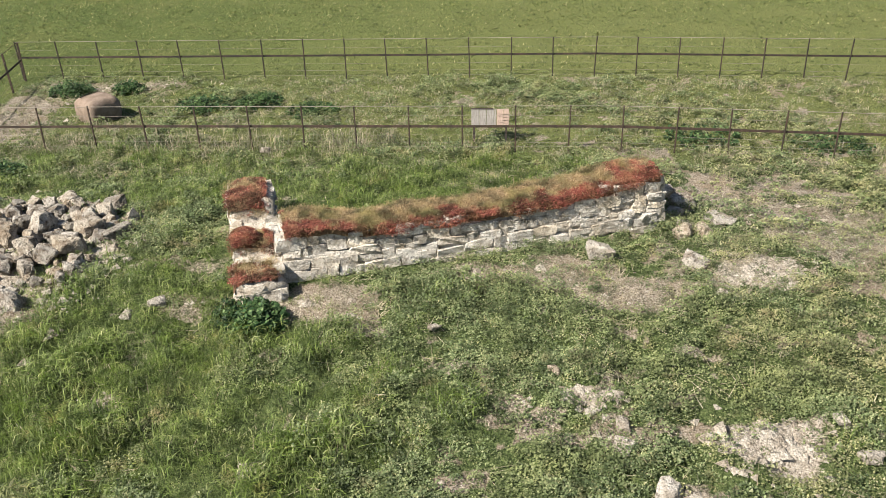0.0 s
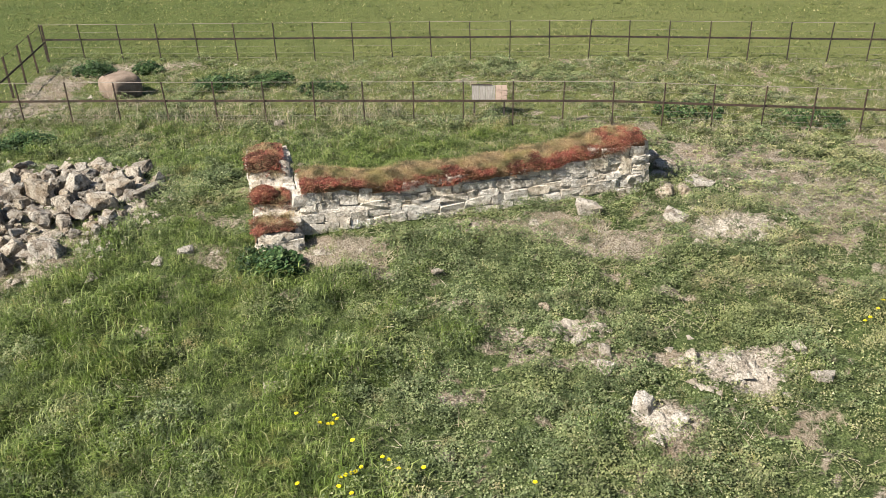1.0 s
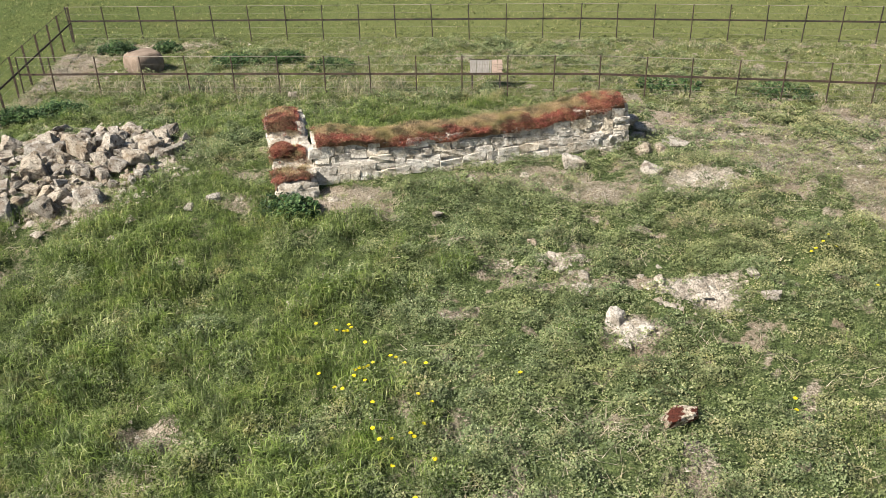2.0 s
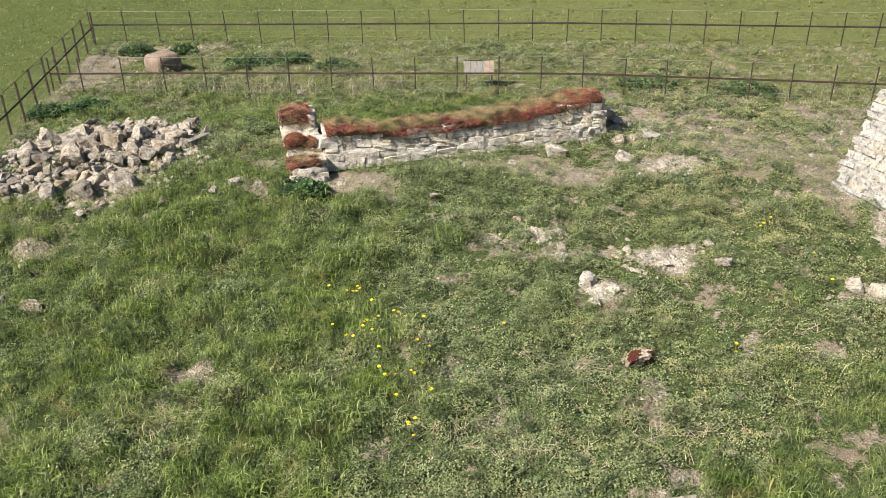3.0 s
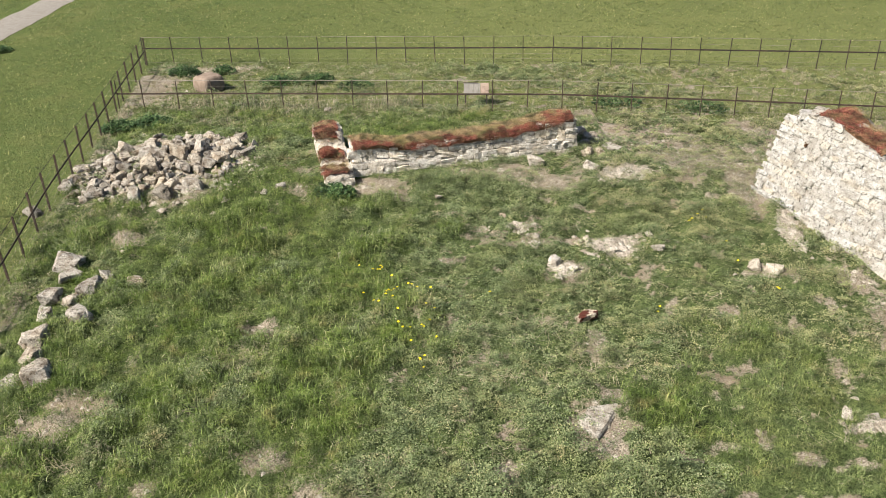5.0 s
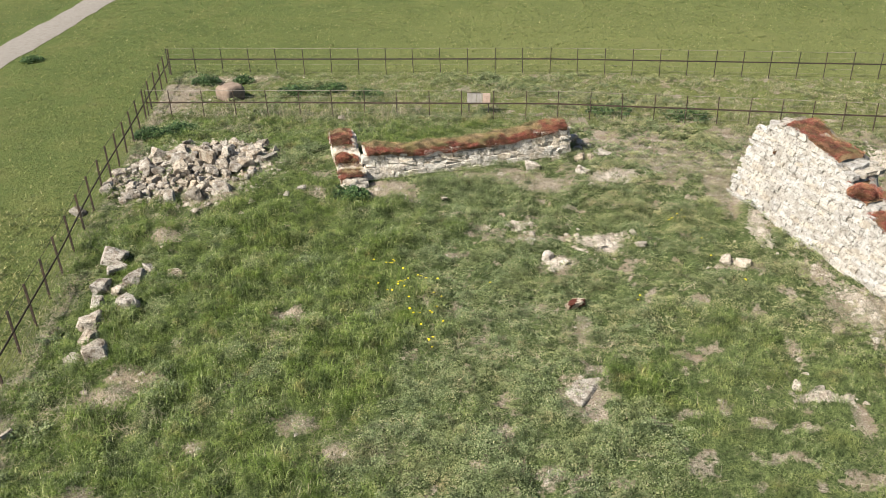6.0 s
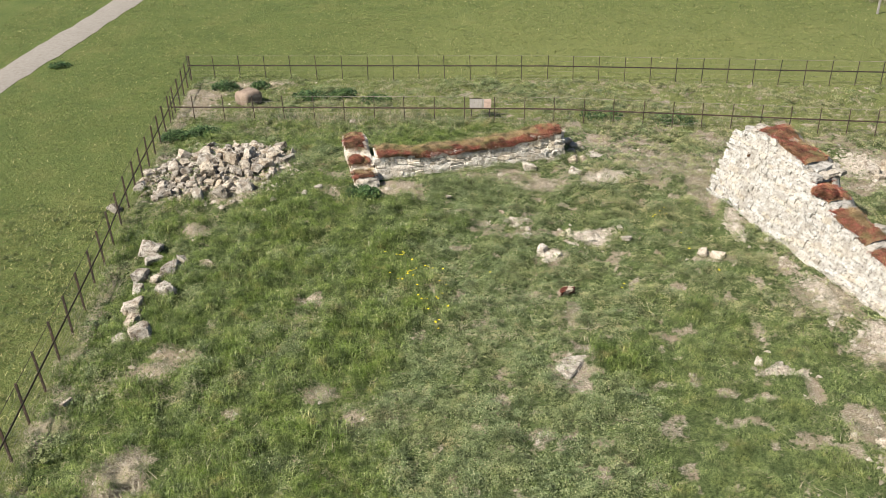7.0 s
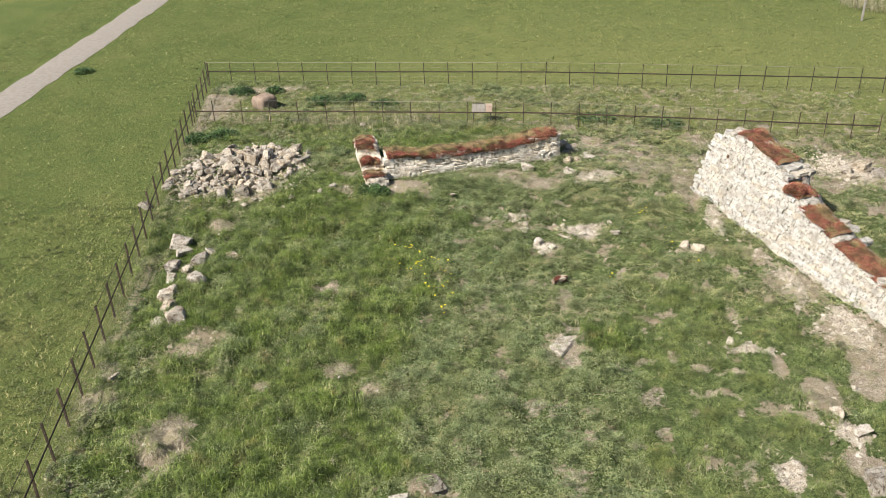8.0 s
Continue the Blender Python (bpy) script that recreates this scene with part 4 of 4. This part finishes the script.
def grow_dry_grass():
    x, y = scatter(30000, (-11.8, 15.6, -7.5, 5.0))
    want = np.maximum(smooth(-2.8, -1.0, y) * 0.75, smooth(3.0, 5.0, x) * 0.6) * (0.35 + smooth(0.4, 0.6, fbm(x, y, 1.4, 97, 3)))
    edge = np.exp(-((y - near_fence_y(x)) / 0.35) ** 2) * 0.6
    keep = (enclosed(x, y) > 0.5) & in_place(x, y) & (rng.uniform(0, 1, len(x)) < np.maximum(want, edge) * 0.85)
    x, y = x[keep], y[keep]
    fy = rng.uniform(-20.3, 0, 900)
    x, y = np.concatenate([x, left_fence_x(fy) + rng.normal(0.16, 0.12, 900)]), np.concatenate([y, fy])
    co, tris = blades(rng, x, y, height(x, y) - 0.01, rng.uniform(0.06, 0.2, len(x)), 0.016, 7, 0.45, 0.8, 0.3)
    tx, ty = rng.uniform(-9.5, -1.5, 170), rng.normal(0.1, 0.35, 170)
    c2, t2 = blades(rng, tx, ty, height(tx, ty) - 0.01, rng.uniform(0.25, 0.5, 170), 0.008, 9, 0.25, 0.35, 0.7)
    co, tris = np.concatenate([co, c2]), np.concatenate([tris, t2 + len(co)])
    stuff("dry_grass", co, tris, STRAW, "thin pale dead grass standing among the weeds", "grass")


grow_dry_grass()


def grow_field():
    x, y = scatter(100000, (-27, 27, -7.5, 27))
    x2, y2 = scatter(42000, (-22, -6, -21, -7.5))
    x, y = np.concatenate([x, x2]), np.concatenate([y, y2])
    keep = ((enclosed(x, y) < 0.3) | (y > -0.3)) & (np.abs(x + 20.8 + 0.075 * (y - 2.2)) > 1.1) & (rng.uniform(0, 1, len(x)) < 0.75 * smooth(0.25, 0.7, fbm(x, y, 1.6, 91, 4)) + 0.15)
    x, y = x[keep], y[keep]
    k = len(x) * 4
    X, Y = np.repeat(x, 4) + rng.normal(0, 0.03, k), np.repeat(y, 4) + rng.normal(0, 0.03, k)
    a, n, w = rng.uniform(0, 2 * np.pi, k), rng.uniform(0.05, 0.13, k), rng.uniform(0.006, 0.016, k)
    z = height(X, Y)
    co = np.stack([np.stack([X - np.sin(a) * w, Y + np.cos(a) * w, z], 1), np.stack([X + np.sin(a) * w, Y - np.cos(a) * w, z], 1), np.stack([X + np.cos(a) * n, Y + np.sin(a) * n, z + n * rng.uniform(0.2, 0.8, k)], 1)], 1).reshape(-1, 3)
    stuff("pasture_grass", co, np.arange(3 * k).reshape(-1, 3), FIELD_BLADE, "short grazed pasture grass", "grass")


grow_field()


def weed_clump(x, y, r, tall, n, mat=NETTLE, label="dark green clump of nettles", name="weed_clump", leaf=0.06):
    k = n
    a, q = rng.uniform(0, 2 * np.pi, k), np.sqrt(rng.uniform(0, 1, k))
    px, py = x + np.cos(a) * q * r, y + np.sin(a) * q * r * 0.85
    zz = height(px, py)
    size = tall * (1 - 0.55 * q * q) * rng.uniform(0.7, 1.2, k)
    co, tris = leaves(rng, px, py, zz, size, 12, 0.4, leaf, 0.95)
    co[:, :2] -= (x, y)
    z0 = z_at(x, y)
    co[:, 2] -= z0
    ob = new(name, mesh_np(name, co, tris, mat))
    ob.location = (x, y, z0)
    return tagged(ob, label, "plant", kind="stuff")


for x, y, r, tall, n in ((-10.33, 3.86, 0.62, 0.3, 90), (-8.85, 3.99, 0.45, 0.24, 60), (-6.49, 2.79, 0.8, 0.25, 90), (-5.20, 3.03, 0.7, 0.25, 80), (-3.69, 2.43, 0.7, 0.2, 60), (-19.19, 6.94, 0.55, 0.25, 60), (-2.52, -6.83, 0.55, 0.3, 120), (-10.26, -1.98, 0.6, 0.3, 90), (-9.38, -1.49, 0.7, 0.3, 100), (4.98, 0.87, 0.9, 0.2, 60), (7.61, 0.64, 0.9, 0.2, 60), (-6.61, -17.86, 0.5, 0.28, 110), (0.51, -5.90, 0.6, 0.25, 90), (-0.40, -6.15, 0.4, 0.2, 50), (-7.63, -13.53, 0.4, 0.18, 60), (-8.15, -11.01, 0.5, 0.2, 70), (-6.49, -16.46, 0.45, 0.2, 60), (-6.51, -19.54, 0.5, 0.22, 80), (-8.38, -9.41, 0.45, 0.2, 60), (-5.68, -19.93, 0.45, 0.2, 60)):
    if x > -1.5 and y < -4:
        weed_clump(x, y, r, tall, n, HERB, "bushy grey-green weeds before the low wall", leaf=0.04)
    elif y < -9:
        weed_clump(x, y, r, tall, n, HERB, "bushy grey-green weeds beside the fence", leaf=0.04)
    else:
        weed_clump(x, y, r * 0.9, tall * 1.2, int(n * 1.7))


# ---- what grows on the walls ----
def grow_cap(name, A, u, v, span, thick, top, batter, foot, n, red, over, seed, lab, broken=()):
    """Red stonecrop along the edges and thin dry grass over the middle of a wall top. red(s, o): share of stonecrop."""
    r = np.random.default_rng(seed)
    s, o = r.uniform(span[0], span[1], n), r.uniform(-over, 1.0, n)
    t = np.array([top(a) for a in s])
    f = np.array([foot(a) for a in s])
    if callable(thick):
        thick_s = np.array([thick(a) for a in s])
    else:
        thick_s = thick + 0 * s
    depth = o * thick_s
    thick = thick(0) if callable(thick) else thick
    grown = np.ones(n, bool)
    for a, b in broken:
        grown &= ~((s > a + 0.25 * (fbm(o, s * 0, 3.0, seed + 8) - 0.5)) & (s < b + 0.25 * (fbm(o, s * 0, 3.0, seed + 9) - 0.5)))
    hump = 0.055 * np.clip(1 - ((o - 0.5) / 0.62) ** 2, 0, 1) + 0.17 * (fbm(s, o * thick, 2.6, seed) - 0.42)
    hang = np.clip((fbm(s, o * 0, 1.9, seed + 1, 3) - 0.52) * 0.9, 0, 0.12)
    z = t + hump - np.where(o < 0.04, hang * r.uniform(0.1, 1.0, n), 0)
    off = batter * (t - f) - 0.07 + np.maximum(depth, -0.03)
    x, y = A.x + u.x * s + v.x * off, A.y + u.y * s + v.y * off
    share = red(s, o) + (fbm(s, o * thick, 3.0, seed + 4, 4) - 0.5) * 2.6
    isred = (share > 0.5) & grown
    co, tris = leaves(r, x[isred], y[isred], z[isred] - 0.03, r.uniform(0.03, 0.065, isred.sum()), 14, 0.95, 0.019, 1.0)
    stuff(name + "_stonecrop", co, tris, SEDUM, "red stonecrop cushions on the " + lab, "stonecrop")
    g = ~isred & grown & (o > -0.03)
    co, tris = blades(r, x[g], y[g], z[g] - 0.03, r.uniform(0.04, 0.10, g.sum()), 0.03, 6, 0.5, 0.9, 0.2)
    stuff(name + "_grass", co, tris, CAP_GRASS, "thin dry grass growing on the " + lab, "grass")
    ns, no = max(8, int((span[1] - span[0]) / 0.07)), 14
    S, O = np.meshgrid(np.linspace(span[0], span[1], ns), np.linspace(max(0.0, -over), 1.0, no))
    T = np.array([top(q) for q in S.ravel()]).reshape(S.shape)
    F = np.array([foot(q) for q in S.ravel()]).reshape(S.shape)
    Z = T + 0.055 * np.clip(1 - ((O - 0.5) / 0.62) ** 2, 0, 1) + 0.17 * (fbm(S, O * thick, 2.6, seed) - 0.42) - 0.015 - 0.12 * ((O <= O.min() + 0.01) | (O > 0.99))
    D = batter * (T - F) - 0.05 + O * np.interp(S, s[np.argsort(s)], thick_s[np.argsort(s)])
    co = np.stack([(A.x + u.x * S + v.x * D).ravel(), (A.y + u.y * S + v.y * D).ravel(), Z.ravel()], 1)
    idx = np.arange(ns * no).reshape(no, ns)
    p, q, m, w = idx[:-1, :-1].ravel(), idx[:-1, 1:].ravel(), idx[1:, 1:].ravel(), idx[1:, :-1].ravel()
    mid = S.ravel()[p]
    ok = np.ones(len(p), bool)
    for a, b in broken:
        ok &= ~((mid > a) & (mid < b))
    p, q, m, w = p[ok], q[ok], m[ok], w[ok]
    me = mesh_np(name + "_turf", co, np.concatenate([np.stack([p, q, m], 1), np.stack([p, m, w], 1)]), SOIL_CAP)
    tagged(new(name + "_turf", me), "thin brown turf covering the " + lab, "turf")


def red1(s, o):
    front = smooth(0.42, 0.05, o)
    return np.clip(front * 0.9 + 0.42 * smooth(3.6, 4.8, s) + 0.22 * smooth(1.0, 0.6, s) - 0.35 * np.exp(-((s - 1.25) / 0.22) ** 2), 0, 1.2)


grow_cap("low_wall", A1, U1, V1, (0.02, LEN1 - 0.02), THICK1, TOP1, BATTER1, foot1, 11000, red1, 0.04, 3, "low wall")
grow_cap("cross_wall", A2, U2, V2, (0.0, LEN2), THICK2, TOP2, 0.0, foot2, 3000, lambda s, o: 0.22 + 0.45 * (np.abs(s - 2.45) < 0.5) + 0.35 * (s < 0.57) + 0.4 * (np.abs(s - 1.26) < 0.25) * (o < 0.5), 0.02, 17, "cross wall", ((0.6, 0.98), (1.5, 1.9)))
grow_cap("tall_wall", A3, U3, V3, (0.65, LEN3), breadth3, TOP3, BATTER3, foot3, 9000, lambda s, o: 0.95 - 0.55 * smooth(0.35, 0.8, o), -0.1, 23, "tall wall", ((2.5, 3.1), (3.75, 3.92), (5.2, 5.4), (7.0, 7.2)))


def sedum_cushion(A, u, v, s, o, z, r, lab, flat=0.8):
    """A rounded cushion of stonecrop."""
    q = np.random.default_rng(int(s * 100 + o * 10))
    n = int(900 * r / 0.2)
    d = q.normal(0, 1, (n, 3))
    d /= np.linalg.norm(d, axis=1)[:, None]
    d[:, 2] = np.abs(d[:, 2]) * flat
    c = A + u * s + v * o
    co, tris = leaves(q, d[:, 0] * r, d[:, 1] * r, d[:, 2] * r - 0.03, q.uniform(0.03, 0.05, n), 8, 0.9, 0.02, 1.0)
    ob = new("stonecrop_cushion", mesh_np("stonecrop_cushion", co, tris, SEDUM))
    ob.location = (c.x, c.y, z)
    return tagged(ob, lab, "stonecrop", kind="stuff")


sedum_cushion(A2, U2, V2, 0.3, 0.26, 0.5, 0.2, "ragged red stonecrop cushion on the cross wall's broken end", 0.5)
sedum_cushion(A2, U2, V2, 2.5, 0.22, 0.8, 0.24, "ragged red stonecrop cushion on the cross wall's high end", 0.5)
sedum_cushion(A2, U2, V2, 1.2, 0.17, 0.68, 0.21, "rounded dark red stonecrop cushion on the cross wall")
sedum_cushion(A1, U1, V1, 5.67, 0.55, 1.1, 0.22, "rounded bright red stonecrop cushion at the wall's end")
sedum_cushion(A3, U3, V3, 3.42, 0.8, 1.5, 0.3, "rounded red stonecrop cushion on the tall wall")


def wall_tuft():
    """A dark dead tuft rooted in a joint of the tall wall."""
    q = place3(0.8, 1.6)[0] - V3 * 0.13
    r = np.random.default_rng(4)
    n = 50
    co, tris = leaves(r, r.normal(0, 0.02, n), r.normal(0, 0.02, n), r.normal(0, 0.025, n), r.uniform(0.01, 0.03, n), 5, 0.8, 0.025, 0.5)
    ob = new("dead_tuft", mesh_np("dead_tuft", co, tris, SOIL_CAP))
    ob.location = q
    tagged(ob, "dark brown dead tuft rooted in a joint of the tall wall", "plant", kind="stuff")


wall_tuft()


# ---- between the fences: a stone trough and a wooden board ----
def build_pot():
    """A squat stone block with bulging sides and a flat top."""
    bm = bmesh.new()
    prof = [(0.0, -0.08), (0.36, -0.08), (0.41, 0.05), (0.44, 0.2), (0.445, 0.36), (0.43, 0.50), (0.385, 0.60), (0.33, 0.645), (0.27, 0.665), (0.0, 0.67)]
    sides = 40
    rings = []
    for r, z in prof:
        ring = []
        for k in range(sides):
            a = k * math.tau / sides
            q = (abs(math.cos(a)) ** 8.0 + abs(math.sin(a)) ** 8.0) ** (-1 / 8.0)
            p = Matrix.Rotation(radians(54), 3, "Z") @ Vector((r * q * math.cos(a) * 0.94, r * q * math.sin(a) * 0.9, z * 0.86))
            p += noise.noise_vector(p * 4) * (0.018 if r > 0 else 0)
            ring.append(bm.verts.new(p))
        rings.append(ring)
    for a, b in zip(rings, rings[1:]):
        for k in range(sides):
            bm.faces.new((a[k], a[(k + 1) % sides], b[(k + 1) % sides], b[k]))
    bmesh.ops.remove_doubles(bm, verts=bm.verts[:], dist=0.0005)
    for f in bm.faces:
        f.smooth = True
    tub = new("stone_block")
    tub.location = (-8.73, 2.00, z_at(-8.73, 2.00))
    part("body", bm, CLAY, tub)
    # a dark rod added in place of the slot line in the top
    bm = bmesh.new()
    bm_rod(bm, (-0.30, -0.16, 0.59), (-0.22, 0.2, 0.59), 0.012)
    part("bar", bm, IRON_DARK, tub, "short dark rod drawn for the slot line across the top")
    tagged(tub, "squat rounded pinkish sandstone block on bare soil", "stone block")


build_pot()


def wood_mat(name, a, b):
    m, n, l = nodes_of(name)
    p = n["Principled BSDF"]
    tc = n.new("ShaderNodeTexCoord")
    mp = n.new("ShaderNodeMapping")
    mp.inputs["Scale"].default_value = (22, 22, 2.0)
    l.new(tc.outputs["Object"], mp.inputs[0])
    f = noise_tex(n, l, mp.outputs[0], 3, 6, 0.7)
    l.new(ramp(n, l, f, [(0.35, a), (0.65, b)]), p.inputs["Base Color"])
    p.inputs["Roughness"].default_value = 0.85
    l.new(bump(n, l, f, 0.4, 0.004), p.inputs["Normal"])
    return m


GREY_WOOD = wood_mat("weathered_grey_wood", (0.13, 0.118, 0.102), (0.27, 0.25, 0.225))
PINK_WOOD = wood_mat("weathered_pinkish_wood", (0.24, 0.165, 0.125), (0.37, 0.29, 0.235))


def build_board():
    """A weathered board on two short legs: grey planks, and a paler end with loose battens."""
    board = new("wooden_board")
    board.location = (0.54, 0.40, z_at(0.54, 0.40))
    board.rotation_euler = (radians(-12), 0, radians(-1))
    bpy.context.view_layer.update()
    x = -0.40
    for i, w in enumerate((0.17, 0.15, 0.16, 0.05, 0.14, 0.12)):
        bm = bmesh.new()
        bm_box(bm, x + 0.004, x + w - 0.004, -0.015, 0.015, 0.33, 0.69 + 0.006 * (i % 3))
        bmesh.ops.bevel(bm, geom=bm.edges[:], offset=0.004, segments=1, affect="EDGES")
        part("plank", bm, GREY_WOOD if i < 4 else PINK_WOOD, board, "" if i < 4 else "paler pinkish plank")
        x += w
    for zz, tilt in ((0.61, 4), (0.55, 10), (0.48, -8), (0.43, 14)):
        bm = bmesh.new()
        bm_box(bm, -0.12, 0.12, -0.03, -0.016, -0.014, 0.014, pose(0.28, 0, zz, 0, tilt, 0))
        part("batten", bm, PINK_WOOD, board, "loose pale batten")
    bm = bmesh.new()
    bm_box(bm, -0.41, 0.06, -0.03, 0.03, 0.70, 0.715)
    part("cap_strip", bm, IRON_DARK, board, "dark strip along the top edge")
    for lx in (-0.34, 0.33):
        bm = bmesh.new()
        bm_box(bm, lx - 0.02, lx + 0.02, 0.018, 0.05, -0.2, 0.68)
        part("leg", bm, IRON_DARK, board, "dark thin leg")
    tagged(board, "weathered wooden board of planks on two legs behind the fence", "board")


build_board()


# ---- dandelions ----
YELLOW = leaf_mat("dandelion_yellow", [(0.0, (0.74, 0.62, 0.015)), (1.0, (0.86, 0.76, 0.03))], (0.76, 0.64, 0.02), 2.0, 0.2)


def build_dandelion():
    d = new("dandelion")
    bm = bmesh.new()
    bm_rod(bm, (0, 0, -0.02), (0.004, 0, 0.195), 0.003, 5)
    part("stem", bm, HERB, d)
    bm = bmesh.new()
    for ring, (r, z, n) in enumerate(((0.03, 0.196, 14), (0.021, 0.203, 10), (0.011, 0.208, 6))):
        for k in range(n):
            a = (k + 0.5 * ring) * math.tau / n
            c, sn = math.cos(a), math.sin(a)
            w = 0.006
            vs = [bm.verts.new(p) for p in ((0.002 * c, 0.002 * sn, z - 0.006), (r * 0.7 * c - w * sn, r * 0.7 * sn + w * c, z), (r * c, r * sn, z + 0.003), (r * 0.7 * c + w * sn, r * 0.7 * sn - w * c, z))]
            bm.faces.new(vs)
    part("flower", bm, YELLOW, d, "bright yellow flower head")
    return tagged(d, "yellow flowering dandelion standing in the grass", "flower", "dandelions in the grass")


FLOWERS = [(-1.35, -10.08), (-1.07, -10.30), (-0.95, -10.33), (-0.92, -10.25), (-0.87, -10.14), (-0.81, -10.20), (-0.55, -10.59), (-0.20, -10.77), (-0.18, -10.82), (-0.53, -11.00), (-0.46, -11.01), (-0.39, -10.96), (-0.67, -11.13), (-0.60, -11.11), (-0.01, -11.06), (-0.62, -11.35), (-0.76, -11.52), (-0.67, -11.53), (-0.41, -11.45), (-0.31, -11.74), (0.22, -11.64), (0.39, -11.74), (-0.24, -12.17), (0.29, -12.03), (0.19, -12.23), (0.23, -12.24), (-0.10, -12.42), (-0.00, -12.38), (0.08, -12.79), (0.53, -12.66), (0.29, -13.37), (0.34, -13.33), (0.40, -13.29), (0.42, -13.49), (1.48, -11.15), (0.28, -10.90), (-1.00, -11.32), (6.15, -7.72), (6.01, -7.93), (5.82, -8.09), (6.12, -8.02), (5.88, -8.03), (7.12, -10.49), (7.07, -10.73), (6.58, -9.55), (6.39, -9.04), (4.74, -11.25), (4.65, -11.63)]
first = build_dandelion()
rnd = random.Random(9)
for i, (x, y) in enumerate(FLOWERS):
    m = pose(x, y, z_at(x, y), rnd.uniform(-12, 12), rnd.uniform(-12, 12), rnd.uniform(0, 360))
    if i == 0:
        first.matrix_basis = m
    else:
        copy_thing(first, m)


# ---- chips of stone in the bare spots ----
def scatter_chips():
    r = np.random.default_rng(15)
    cs, ts = [], []
    n = 0
    tet = np.array([[1, 0.1, 0], [-0.6, 0.8, 0], [-0.5, -0.9, 0.1], [0.2, -0.2, 0.75], [-0.35, 0.3, 0.6]])
    faces = np.array([[0, 1, 4], [0, 4, 3], [1, 2, 4], [2, 3, 4], [2, 0, 3]])
    rows = [(q[0], q[1], q[2], q[3], 420) for q in STONY] + [(q[0], q[1], q[2], q[3], 16) for q in BARE + BARE_EAST + BARE_WEST]
    xs, ys = [], []
    for x0, y0, wx, wy, k in rows:
        m = int(k * max(0.4, wx * wy * 3.0))
        xs.append(x0 + r.normal(0, 0.6, m) * wx)
        ys.append(y0 + r.normal(0, 0.6, m) * wy)
    x, y = np.concatenate(xs), np.concatenate(ys)
    ok = in_place(x, y) & (enclosed(x, y) > 0.6)
    x, y = x[ok], y[ok]
    z = height(x, y)
    for i in range(len(x)):
        sz = min(0.14, 0.018 + r.exponential(0.026))
        a = r.uniform(0, 2 * np.pi)
        ca, sa = math.cos(a), math.sin(a)
        p = tet * sz * r.uniform(0.7, 1.3, (5, 3))
        cs.append(np.stack([p[:, 0] * ca - p[:, 1] * sa + x[i], p[:, 0] * sa + p[:, 1] * ca + y[i], p[:, 2] * 0.8 + z[i] - 0.005], 1))
        ts.append(faces + n)
        n += 5
    stuff("stone_chips", np.concatenate(cs), np.concatenate(ts), PALE_RUBBLE, "small pale limestone chips scattered on bare soil", "stones")


scatter_chips()


# ---- far edge of the pasture: a dry thicket and a post ----
def build_thicket():
    x = rng.uniform(20.5, 36, 1200)
    y = 22.6 - 0.92 * (x - 18.4) + rng.exponential(1.6, 1200)
    co, tris = blades(rng, x, y, height(x, y), rng.uniform(0.3, 0.9, len(x)), 0.01, 7, 0.35, 0.5, 0.5)
    stuff("dry_thicket", co, tris, STRAW, "grey-brown dry thicket at the pasture's edge", "scrub")
    bm = bmesh.new()
    bm_box(bm, -0.05, 0.05, -0.05, 0.05, -0.2, 1.15)
    bmesh.ops.bevel(bm, geom=bm.edges[:], offset=0.012, segments=2, affect="EDGES")
    me = bpy.data.meshes.new("wooden_post")
    bm.to_mesh(me)
    bm.free()
    me.materials.append(GREY_WOOD)
    ob = new("wooden_post", me)
    ob.location = (20.46, 17.78, z_at(20.46, 17.78))
    tagged(ob, "pale grey wooden post before the thicket", "post")


build_thicket()
